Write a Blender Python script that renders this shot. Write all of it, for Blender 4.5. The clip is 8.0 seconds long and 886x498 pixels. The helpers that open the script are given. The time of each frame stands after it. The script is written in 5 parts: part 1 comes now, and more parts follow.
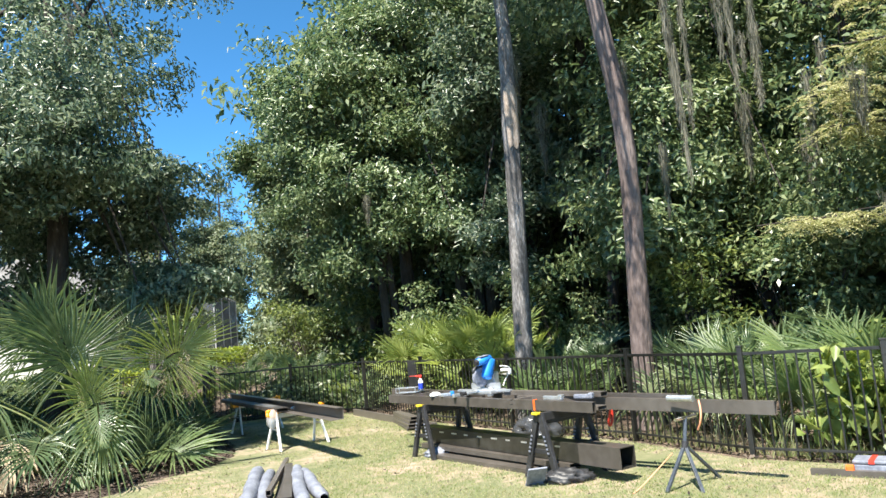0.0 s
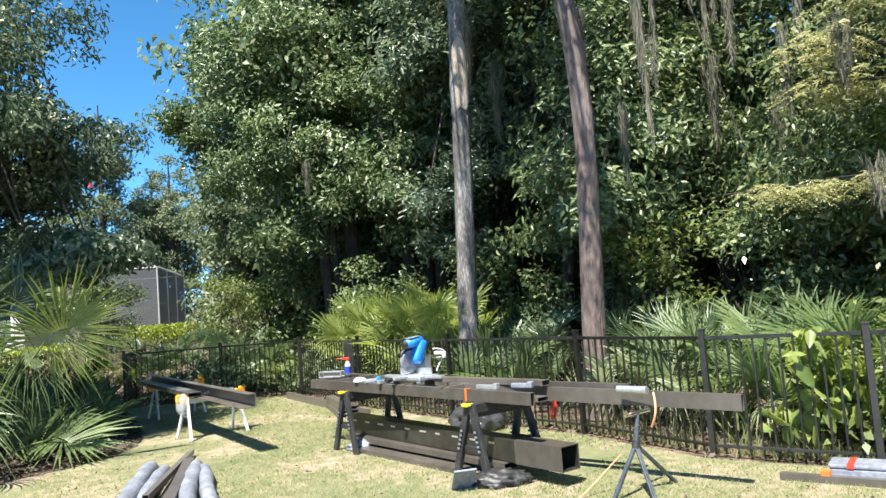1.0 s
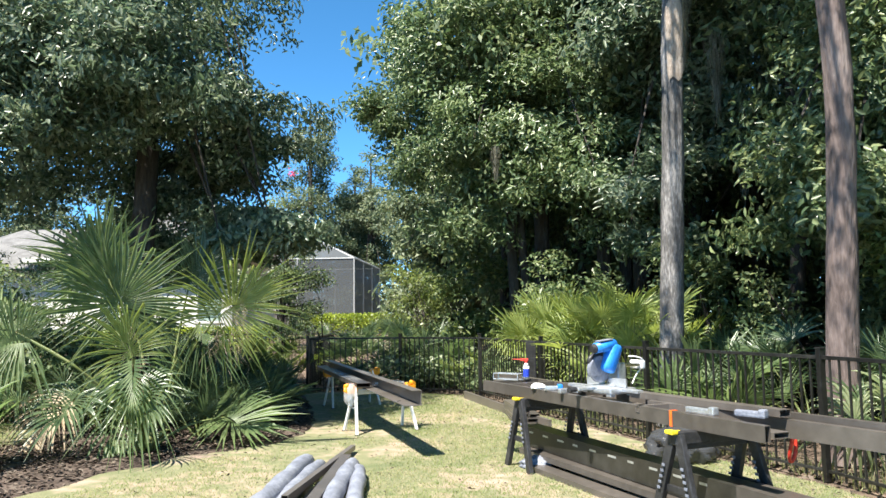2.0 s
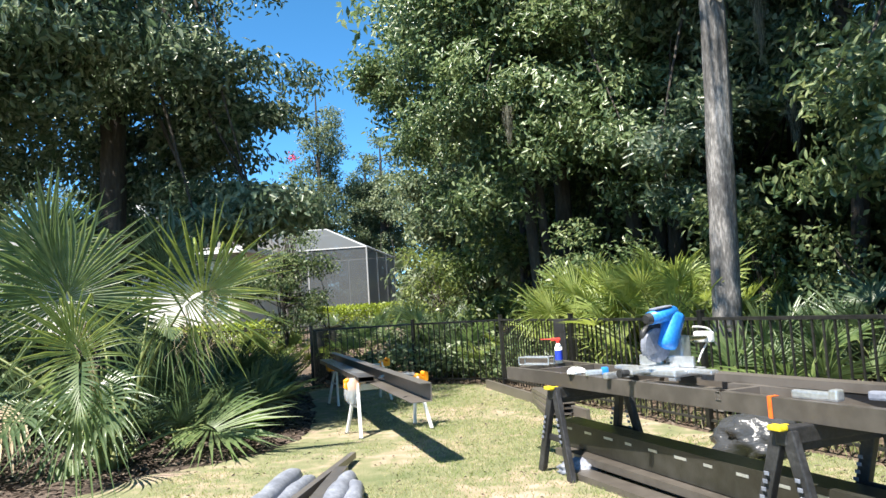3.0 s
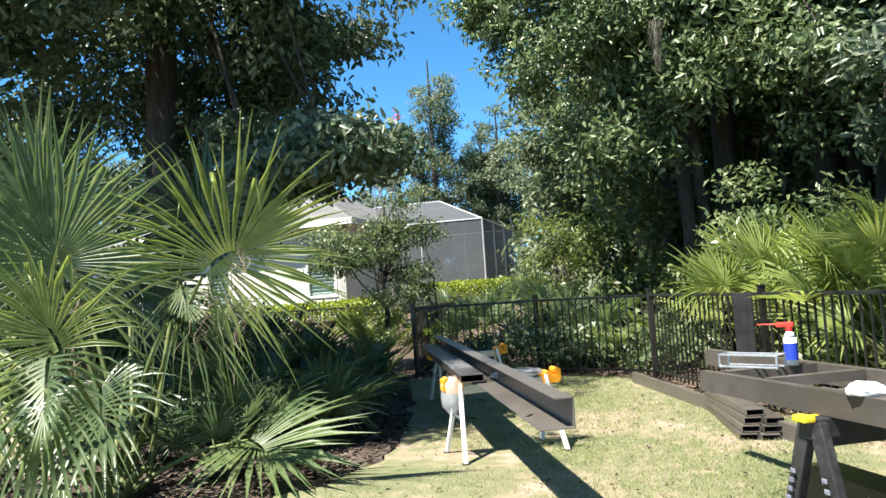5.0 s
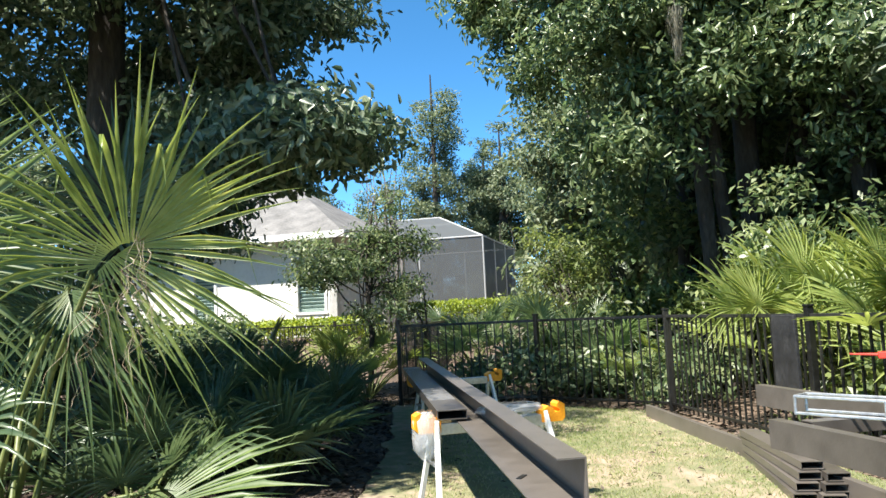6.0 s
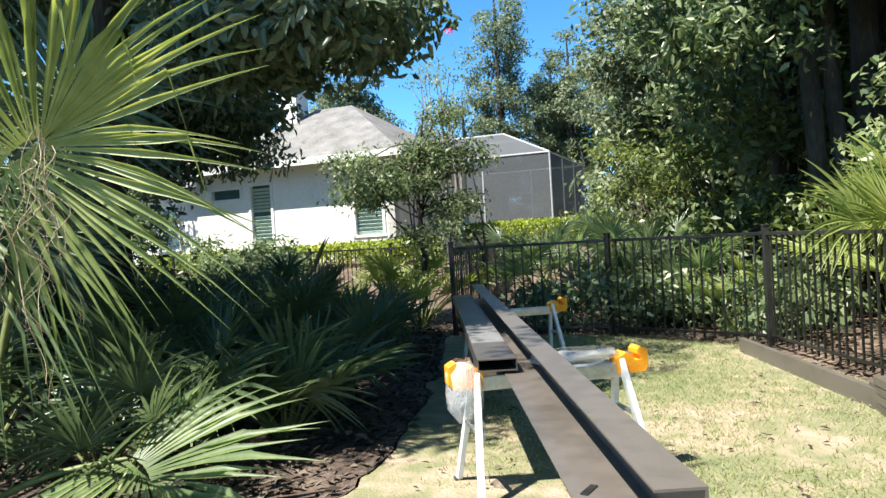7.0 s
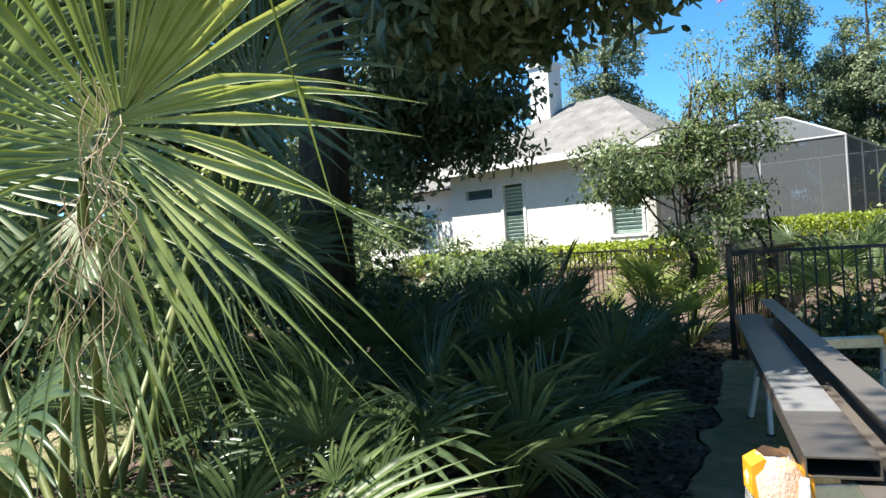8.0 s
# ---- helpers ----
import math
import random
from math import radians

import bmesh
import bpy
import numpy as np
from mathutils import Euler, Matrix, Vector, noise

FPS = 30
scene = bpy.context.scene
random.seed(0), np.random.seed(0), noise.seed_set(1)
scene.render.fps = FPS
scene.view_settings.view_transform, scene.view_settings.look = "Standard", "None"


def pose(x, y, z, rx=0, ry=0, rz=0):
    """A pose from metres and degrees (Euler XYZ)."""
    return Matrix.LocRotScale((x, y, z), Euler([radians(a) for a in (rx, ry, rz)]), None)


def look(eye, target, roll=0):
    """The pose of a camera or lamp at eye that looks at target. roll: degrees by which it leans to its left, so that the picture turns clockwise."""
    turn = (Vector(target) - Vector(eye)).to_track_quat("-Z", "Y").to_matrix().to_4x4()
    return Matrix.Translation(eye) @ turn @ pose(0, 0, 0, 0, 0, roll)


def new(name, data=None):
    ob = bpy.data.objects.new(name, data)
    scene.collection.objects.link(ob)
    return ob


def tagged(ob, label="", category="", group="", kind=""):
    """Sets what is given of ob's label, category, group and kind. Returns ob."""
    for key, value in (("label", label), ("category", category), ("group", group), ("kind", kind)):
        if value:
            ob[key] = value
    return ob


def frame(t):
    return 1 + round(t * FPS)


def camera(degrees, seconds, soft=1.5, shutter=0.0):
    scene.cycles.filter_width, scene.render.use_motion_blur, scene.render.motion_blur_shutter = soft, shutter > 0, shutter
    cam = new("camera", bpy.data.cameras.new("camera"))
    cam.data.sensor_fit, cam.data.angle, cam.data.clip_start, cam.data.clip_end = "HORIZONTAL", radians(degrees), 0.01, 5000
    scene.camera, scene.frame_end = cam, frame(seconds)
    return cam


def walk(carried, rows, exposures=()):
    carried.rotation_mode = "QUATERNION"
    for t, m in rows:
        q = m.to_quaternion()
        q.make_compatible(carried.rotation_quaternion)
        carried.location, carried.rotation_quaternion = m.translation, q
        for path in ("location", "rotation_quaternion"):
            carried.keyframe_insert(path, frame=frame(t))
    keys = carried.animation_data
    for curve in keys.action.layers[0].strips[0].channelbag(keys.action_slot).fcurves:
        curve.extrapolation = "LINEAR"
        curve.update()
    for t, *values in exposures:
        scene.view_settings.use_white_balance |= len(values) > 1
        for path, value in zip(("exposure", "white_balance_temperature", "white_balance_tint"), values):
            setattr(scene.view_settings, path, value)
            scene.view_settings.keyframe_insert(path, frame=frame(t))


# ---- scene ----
cam = camera(63.1, 8.0)
PATH = [
    (0, (-0.132, -0.105, 1.668), (-0.106, 1.883, 1.89), -5.2),
    (0.5, (0.183, 0.463, 1.621), (0.304, 2.443, 1.873), -4.9),
    (1, (0.299, 1.06, 1.617), (0.417, 3.05, 1.773), -4.5),
    (1.5, (0.351, 1.658, 1.554), (0.29, 3.642, 1.798), -2.2),
    (2, (0.309, 2.336, 1.515), (-0.103, 4.284, 1.705), -0.7),
    (2.2, (0.293, 2.58, 1.474), (-0.137, 4.524, 1.662), -2.2),
    (3.3, (-0.025, 4.215, 1.385), (-0.523, 6.145, 1.544), -4.7),
    (3.5, (-0.093, 4.431, 1.387), (-0.684, 6.334, 1.556), -4.9),
    (4, (-0.276, 5.051, 1.371), (-1.136, 6.848, 1.547), -4.2),
    (4.5, (-0.463, 5.66, 1.337), (-1.243, 7.496, 1.477), -3.8),
    (4.7, (-0.531, 5.893, 1.332), (-1.305, 7.733, 1.455), -4.2),
    (5.8, (-0.971, 7.17, 1.289), (-1.752, 9.006, 1.425), -1.8),
    (6, (-0.983, 7.415, 1.267), (-1.761, 9.249, 1.445), -2.7),
    (6.5, (-1.158, 7.978, 1.258), (-2.117, 9.733, 1.235), -2.9),
    (7, (-1.321, 8.531, 1.251), (-2.281, 10.285, 1.222), -3.4),
    (7.5, (-1.598, 9.126, 1.256), (-2.822, 10.705, 1.161), -1.4),
    (8, (-1.969, 9.544, 1.291), (-3.477, 10.858, 1.301), -3.5),
]
walk(cam, [(t, look(eye, target, roll)) for t, eye, target, roll in PATH])

# ---- world, sun, exposure ----
TO_SUN = Vector((-0.22, -0.42, 0.86)).normalized()
world = bpy.data.worlds.new("world")
scene.world = world
world.use_nodes = True
_wn = world.node_tree
_sky = _wn.nodes.new("ShaderNodeTexSky")
_sky.sky_type = "NISHITA"
_sky.sun_disc = False
_sky.sun_elevation = math.asin(TO_SUN.z)
_sky.sun_rotation = math.atan2(TO_SUN.x, TO_SUN.y)
_sky.air_density, _sky.dust_density, _sky.ozone_density = 1.0, 0.0, 2.0
_sky.altitude = 6500
_hue = _wn.nodes.new("ShaderNodeHueSaturation")
_hue.inputs["Hue"].default_value, _hue.inputs["Saturation"].default_value = 0.487, 1.22
_wn.links.new(_sky.outputs[0], _hue.inputs["Color"])
_wn.links.new(_hue.outputs[0], _wn.nodes["Background"].inputs[0])
_wn.nodes["Background"].inputs[1].default_value = 0.14
sun = new("sun", bpy.data.lights.new("sun", "SUN"))
sun.data.energy, sun.data.angle, sun.data.color = 5.3, radians(0.53), (1.0, 0.94, 0.83)
sun.matrix_world = look(TO_SUN * 60, (0, 0, 0))
scene.view_settings.exposure = 1.48

UP = np.array([0.0, 0.0, 1.0])


# ---- materials ----
def material(name, colors, scale=6.0, rough=0.6, metal=0.0, bump=0.0, bump_scale=40.0, spread=0.0, thin=0.0, coat=0.0, stretch=(1, 1, 1), islands=False):
    """Two or three colours mixed by noise at two scales, with relief; thin: share of light that passes through."""
    m = bpy.data.materials.new(name)
    m.use_nodes = True
    nt = m.node_tree
    n, l = nt.nodes, nt.links
    bsdf = n["Principled BSDF"]
    tc = n.new("ShaderNodeTexCoord")
    mp = n.new("ShaderNodeMapping")
    mp.inputs["Scale"].default_value = stretch
    l.new(tc.outputs["Object"], mp.inputs["Vector"])
    big, small = n.new("ShaderNodeTexNoise"), n.new("ShaderNodeTexNoise")
    big.inputs["Scale"].default_value, small.inputs["Scale"].default_value = scale, scale * 7.3
    big.inputs["Detail"].default_value, small.inputs["Detail"].default_value = 4, 3
    for t in (big, small):
        l.new(mp.outputs["Vector"], t.inputs["Vector"])
    mixn = n.new("ShaderNodeMath")
    mixn.operation = "MULTIPLY_ADD"
    l.new(small.outputs["Fac"], mixn.inputs[0])
    mixn.inputs[1].default_value = 0.45
    sub = n.new("ShaderNodeMath")
    sub.operation = "MULTIPLY"
    l.new(big.outputs["Fac"], sub.inputs[0])
    sub.inputs[1].default_value = 0.55
    l.new(sub.outputs[0], mixn.inputs[2])
    fac = mixn.outputs[0]
    if spread:
        if islands:
            info = n.new("ShaderNodeNewGeometry")
            rnd = info.outputs["Random Per Island"]
        else:
            info = n.new("ShaderNodeObjectInfo")
            rnd = info.outputs["Random"]
        add = n.new("ShaderNodeMath")
        add.operation = "MULTIPLY_ADD"
        sh = n.new("ShaderNodeMath")
        sh.operation = "SUBTRACT"
        l.new(rnd, sh.inputs[0])
        sh.inputs[1].default_value = 0.5
        l.new(sh.outputs[0], add.inputs[0])
        add.inputs[1].default_value = spread
        l.new(fac, add.inputs[2])
        fac = add.outputs[0]
    ramp = n.new("ShaderNodeValToRGB")
    el = ramp.color_ramp.elements
    lo, hi = 0.34, 0.66
    el[0].position, el[1].position = lo, hi
    el[0].color, el[1].color = (*colors[0], 1), (*colors[-1], 1)
    for i, c in enumerate(colors[1:-1]):
        e = el.new(lo + (hi - lo) * (i + 1) / (len(colors) - 1))
        e.color = (*c, 1)
    l.new(fac, ramp.inputs["Fac"])
    l.new(ramp.outputs["Color"], bsdf.inputs["Base Color"])
    bsdf.inputs["Metallic"].default_value = metal
    bsdf.inputs["Coat Weight"].default_value = coat
    rr = n.new("ShaderNodeMapRange")
    rr.inputs["To Min"].default_value, rr.inputs["To Max"].default_value = max(rough - 0.1, 0.02), min(rough + 0.1, 1)
    l.new(small.outputs["Fac"], rr.inputs["Value"])
    l.new(rr.outputs["Result"], bsdf.inputs["Roughness"])
    if bump:
        bt = n.new("ShaderNodeTexNoise")
        bt.inputs["Scale"].default_value, bt.inputs["Detail"].default_value = bump_scale, 5
        l.new(mp.outputs["Vector"], bt.inputs["Vector"])
        bp = n.new("ShaderNodeBump")
        bp.inputs["Strength"].default_value, bp.inputs["Distance"].default_value = min(bump, 1.0), 0.03
        l.new(bt.outputs["Fac"], bp.inputs["Height"])
        l.new(bp.outputs["Normal"], bsdf.inputs["Normal"])
    if thin:
        tr = n.new("ShaderNodeBsdfTranslucent")
        mix = n.new("ShaderNodeMixShader")
        mix.inputs[0].default_value = thin
        hsv = n.new("ShaderNodeHueSaturation")
        hsv.inputs["Hue"].default_value, hsv.inputs["Saturation"].default_value, hsv.inputs["Value"].default_value = 0.488, 1.12, 1.85
        l.new(ramp.outputs["Color"], hsv.inputs["Color"])
        l.new(hsv.outputs["Color"], tr.inputs["Color"])
        l.new(bsdf.outputs[0], mix.inputs[1])
        l.new(tr.outputs[0], mix.inputs[2])
        l.new(mix.outputs[0], n["Material Output"].inputs["Surface"])
    return m


M_GRASS = material("lawn_soil", [(0.108, 0.130, 0.055), (0.184, 0.183, 0.098), (0.39, 0.285, 0.23)], 0.75, 0.9, bump=0.6, bump_scale=60)
M_BLADE = material("grass_blade", [(0.150, 0.205, 0.068), (0.240, 0.278, 0.115), (0.39, 0.350, 0.235)], 0.9, 0.6, thin=0.45, spread=0.35, islands=True)
M_SOIL = material("leaf_litter", [(0.035, 0.024, 0.016), (0.10, 0.07, 0.05), (0.22, 0.16, 0.12)], 2.2, 0.95, bump=0.9, bump_scale=30)
M_MULCH = material("mulch", [(0.03, 0.02, 0.014), (0.075, 0.052, 0.04), (0.16, 0.12, 0.10)], 3.0, 0.95, bump=1.0, bump_scale=45)
M_CHIP = material("chip", [(0.019, 0.013, 0.009), (0.056, 0.037, 0.028), (0.127, 0.100, 0.078)], 5, 0.9, spread=0.8, islands=True)
M_BRONZE = material("bronze_aluminium", [(0.086, 0.076, 0.067), (0.115, 0.102, 0.090), (0.15, 0.133, 0.119)], 1.5, 0.36, metal=0.25, bump=0.05, bump_scale=90, spread=0.3)
M_BEAM = material("dark_glossy_beam", [(0.020, 0.019, 0.016), (0.034, 0.033, 0.028), (0.055, 0.053, 0.047)], 1.5, 0.32, metal=0.2, bump=0.05, bump_scale=70)
M_FENCE = material("fence_black", [(0.009, 0.009, 0.009), (0.018, 0.018, 0.017), (0.03, 0.03, 0.028)], 4, 0.38, spread=0.3)
M_PLASTIC = material("black_plastic", [(0.014, 0.014, 0.015), (0.026, 0.026, 0.028), (0.05, 0.05, 0.053)], 6, 0.5, bump=0.08, bump_scale=120)
M_GREYPLASTIC = material("grey_plastic", [(0.12, 0.13, 0.16), (0.19, 0.205, 0.25), (0.29, 0.31, 0.36)], 5, 0.55, bump=0.1)
M_YELLOW = material("yellow_plastic", [(0.62, 0.42, 0.01), (0.80, 0.58, 0.02), (0.85, 0.68, 0.06)], 8, 0.45)
M_ORANGE = material("orange_plastic", [(0.75, 0.26, 0.01), (0.85, 0.36, 0.02), (0.90, 0.48, 0.05)], 8, 0.42)
M_RED = material("red_plastic", [(0.55, 0.03, 0.02), (0.75, 0.07, 0.04)], 8, 0.45)
M_TAPE = material("orange_tape", [(0.80, 0.10, 0.015), (0.90, 0.20, 0.03)], 8, 0.5)
M_BLUE = material("blue_housing", [(0.012, 0.14, 0.55), (0.02, 0.22, 0.72), (0.04, 0.30, 0.80)], 7, 0.4)
M_DARKBLUE = material("blue_label", [(0.02, 0.05, 0.45), (0.04, 0.08, 0.6)], 7, 0.4)
M_ALU = material("aluminium", [(0.45, 0.47, 0.49), (0.60, 0.62, 0.64), (0.72, 0.74, 0.76)], 6, 0.38, metal=0.75, bump=0.04)
M_WHITE = material("white_paint", [(0.66, 0.66, 0.66), (0.78, 0.78, 0.77), (0.84, 0.84, 0.83)], 5, 0.5)
M_CHROME = material("chrome", [(0.55, 0.56, 0.57), (0.75, 0.76, 0.77)], 6, 0.18, metal=1.0)
M_WOODPLY = material("pale_wood", [(0.36, 0.24, 0.13), (0.50, 0.36, 0.21), (0.58, 0.44, 0.28)], 4, 0.6, stretch=(1, 6, 1))
M_WALL = material("house_wall", [(0.70, 0.69, 0.66), (0.79, 0.78, 0.75), (0.83, 0.82, 0.79)], 1.2, 0.8, bump=0.1, bump_scale=25)
M_ROOF = material("roof_shingle", [(0.09, 0.088, 0.086), (0.15, 0.147, 0.145), (0.21, 0.205, 0.20)], 2.2, 0.9, bump=0.5, bump_scale=18)
M_GLASSDARK = material("window_pane", [(0.05, 0.09, 0.09), (0.10, 0.16, 0.155)], 2, 0.12)
M_SHUTTER = material("louvre", [(0.30, 0.42, 0.39), (0.42, 0.54, 0.50)], 3, 0.5)
M_SCREENBAR = material("enclosure_bar", [(0.38, 0.385, 0.385), (0.5, 0.505, 0.505)], 4, 0.5)
M_BARK_A = material("grey_bark", [(0.045, 0.042, 0.040), (0.129, 0.122, 0.118), (0.358, 0.339, 0.327)], 5.5, 0.9, bump=1.0, bump_scale=16, stretch=(1.120, 1.110, 0.305))
M_BARK_B = material("brown_bark", [(0.065, 0.047, 0.042), (0.149, 0.113, 0.103), (0.250, 0.203, 0.189)], 4.0, 0.95, bump=1.0, bump_scale=22, stretch=(1, 1, 0.2))
M_BARK_D = material("dark_bark", [(0.017, 0.014, 0.012), (0.043, 0.036, 0.030), (0.081, 0.070, 0.061)], 4.0, 0.95, bump=1.0, bump_scale=18, stretch=(1, 1, 0.25))
M_LEAF = material("oak_leaf", [(0.056, 0.093, 0.043), (0.106, 0.159, 0.072), (0.196, 0.238, 0.118)], 0.8, 0.42, thin=0.31, spread=0.5, islands=True)
M_LEAF_MAG = material("glossy_leaf", [(0.062, 0.100, 0.047), (0.122, 0.173, 0.076), (0.239, 0.284, 0.140)], 0.8, 0.33, thin=0.29, spread=0.5, islands=True)
M_LEAF_OAK = material("grey_green_leaf", [(0.058, 0.092, 0.053), (0.109, 0.158, 0.093), (0.210, 0.252, 0.170)], 0.8, 0.33, thin=0.36, spread=0.55, islands=True)
M_LEAF_OLIVE = material("olive_leaf", [(0.063, 0.102, 0.044), (0.121, 0.177, 0.076), (0.227, 0.281, 0.147)], 0.8, 0.33, thin=0.29, spread=0.6, islands=True)
M_LEAF_LITE = material("light_leaf", [(0.076, 0.113, 0.038), (0.129, 0.175, 0.054), (0.216, 0.258, 0.093)], 0.8, 0.42, thin=0.35, spread=0.5, islands=True)
M_LEAF_FAR = material("far_leaf", [(0.067, 0.101, 0.049), (0.118, 0.154, 0.078), (0.185, 0.218, 0.119)], 0.25, 0.55, thin=0.25, spread=0.6, islands=True)
M_LEAF_DRY = material("yellowing_leaf", [(0.16, 0.18, 0.075), (0.30, 0.31, 0.145), (0.42, 0.41, 0.25)], 0.8, 0.6, thin=0.35, spread=0.5, islands=True)
M_HEDGE = material("hedge_leaf", [(0.10, 0.15, 0.02), (0.19, 0.26, 0.03), (0.30, 0.36, 0.06)], 1.0, 0.5, thin=0.3, spread=0.5, islands=True)
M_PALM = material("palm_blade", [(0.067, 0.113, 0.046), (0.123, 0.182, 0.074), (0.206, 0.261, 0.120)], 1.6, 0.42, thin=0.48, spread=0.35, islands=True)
# LITE and DARK repeat the palm green, lightened for sun and darkened for shade
M_PALM_LITE = material("sunlit_palm_blade", [(0.123, 0.177, 0.046), (0.206, 0.266, 0.074), (0.308, 0.355, 0.120)], 1.6, 0.42, thin=0.38, spread=0.35, islands=True)
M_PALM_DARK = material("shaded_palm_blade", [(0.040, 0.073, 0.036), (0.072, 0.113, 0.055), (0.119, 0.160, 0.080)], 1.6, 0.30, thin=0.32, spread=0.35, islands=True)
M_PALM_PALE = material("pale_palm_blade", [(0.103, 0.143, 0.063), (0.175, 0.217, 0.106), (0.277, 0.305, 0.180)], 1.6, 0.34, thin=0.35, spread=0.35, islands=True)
M_PALM_DRY = material("dry_palm_fibre", [(0.288, 0.227, 0.149), (0.452, 0.364, 0.255), (0.597, 0.502, 0.381)], 6, 0.85, thin=0.2, spread=0.4, islands=True)
M_STEM = material("palm_stalk", [(0.07, 0.10, 0.028), (0.12, 0.15, 0.045), (0.19, 0.19, 0.08)], 4, 0.5)
M_MOSS = material("hanging_moss", [(0.090, 0.094, 0.072), (0.156, 0.156, 0.120), (0.252, 0.240, 0.192)], 3, 0.95, thin=0.35, spread=0.4, islands=True)
M_PINK = material("pink_flower", [(0.6, 0.05, 0.12), (0.8, 0.14, 0.22)], 4, 0.6, thin=0.3)
M_STEELBLUE = material("painted_steel", [(0.03, 0.036, 0.045), (0.055, 0.066, 0.082), (0.09, 0.105, 0.125)], 6, 0.42)
M_SCAR = material("bare_wood", [(0.20, 0.155, 0.12), (0.33, 0.275, 0.23), (0.45, 0.40, 0.36)], 5, 0.85, bump=0.6, bump_scale=20, stretch=(1, 1, 0.4))
M_CORD = material("orange_cord", [(0.75, 0.30, 0.14), (0.85, 0.42, 0.25)], 8, 0.6)


def plain(name, color, rough=0.5, **inputs):
    m = bpy.data.materials.new(name)
    m.use_nodes = True
    b = m.node_tree.nodes["Principled BSDF"]
    b.inputs["Base Color"].default_value = (*color, 1)
    b.inputs["Roughness"].default_value = rough
    for k, v in inputs.items():
        b.inputs[k.replace("_", " ")].default_value = v
    return m


def film_material(name, color, rough, share, bump):
    """Thin clear plastic: mostly lets light pass, with crinkled gloss."""
    m = plain(name, color, rough)
    nt = m.node_tree
    b = nt.nodes["Principled BSDF"]
    t = nt.nodes.new("ShaderNodeBsdfTransparent")
    mix = nt.nodes.new("ShaderNodeMixShader")
    mix.inputs[0].default_value = share
    nz, bp = nt.nodes.new("ShaderNodeTexNoise"), nt.nodes.new("ShaderNodeBump")
    nz.inputs["Scale"].default_value = 26
    bp.inputs["Strength"].default_value = bump
    bp.inputs["Distance"].default_value = 0.02
    nt.links.new(nz.outputs["Fac"], bp.inputs["Height"])
    nt.links.new(bp.outputs["Normal"], b.inputs["Normal"])
    nt.links.new(t.outputs[0], mix.inputs[1])
    nt.links.new(b.outputs[0], mix.inputs[2])
    nt.links.new(mix.outputs[0], nt.nodes["Material Output"].inputs["Surface"])
    return m


M_FILM = film_material("clear_film", (0.80, 0.81, 0.83), 0.2, 0.36, 0.5)
M_GLOSSFILM = film_material("protective_film", (0.55, 0.57, 0.60), 0.06, 0.22, 0.25)
M_SCREEN = film_material("insect_screen", (0.092, 0.102, 0.110), 0.8, 0.70, 0.0)


# ---- mesh helpers ----
def part(name, bm, mat, parent=None, label="", smooth=False):
    me = bpy.data.meshes.new(name)
    bm.to_mesh(me)
    bm.free()
    me.materials.append(mat)
    if smooth:
        me.shade_smooth()
    ob = new(name, me)
    if parent is not None:
        ob.parent = parent
    if label:
        ob["label"] = label
    return ob


def sheet(name, chunks, mat, parent=None, smooth=False):
    """One mesh of many quads: chunks of (vertices N x 3, quads M x 4)."""
    V = np.concatenate([c[0] for c in chunks]).astype(np.float32)
    off, F = 0, []
    for v, f in chunks:
        F.append(np.asarray(f) + off)
        off += len(v)
    F = np.concatenate(F).astype(np.int32)
    me = bpy.data.meshes.new(name)
    me.vertices.add(len(V))
    me.vertices.foreach_set("co", V.ravel())
    me.loops.add(F.size)
    me.loops.foreach_set("vertex_index", F.ravel())
    me.polygons.add(len(F))
    me.polygons.foreach_set("loop_start", np.arange(0, F.size, F.shape[1], dtype=np.int32))
    me.polygons.foreach_set("loop_total", np.full(len(F), F.shape[1], dtype=np.int32))
    me.update(calc_edges=True)
    me.materials.append(mat)
    if smooth:
        me.shade_smooth()
    ob = new(name, me)
    if parent is not None:
        ob.parent = parent
    return ob


def empty(name, m, label, category, group="", kind=""):
    ob = new(name)
    ob.empty_display_size = 0.2
    ob.matrix_world = m
    return tagged(ob, label, category, group, kind)


def block(bm, size, m=Matrix(), bevel=0.0):
    r = bmesh.ops.create_cube(bm, size=1.0, matrix=m @ Matrix.Diagonal((*size, 1)))
    if bevel:
        es = list({e for v in r["verts"] for e in v.link_edges})
        bmesh.ops.bevel(bm, geom=es, offset=bevel, segments=2, affect="EDGES", profile=0.6)
    return bm


def rod(bm, a, b, r0, r1=None, n=10):
    a, b = Vector(a), Vector(b)
    d = b - a
    m = Matrix.Translation((a + b) / 2) @ d.to_track_quat("Z", "Y").to_matrix().to_4x4()
    bmesh.ops.create_cone(bm, cap_ends=True, segments=n, radius1=r0, radius2=r0 if r1 is None else r1, depth=d.length, matrix=m)
    return bm


def bar(bm, a, b, w, h, bevel=0.0, up=(0, 0, 1)):
    """A straight bar from a to b, w wide and h high."""
    a, b = Vector(a), Vector(b)
    y = (b - a).normalized()
    x = y.cross(Vector(up)).normalized()
    z = x.cross(y)
    m = Matrix((x, y, z)).transposed().to_4x4()
    m.translation = (a + b) / 2
    return block(bm, (w, (b - a).length, h), m, bevel)


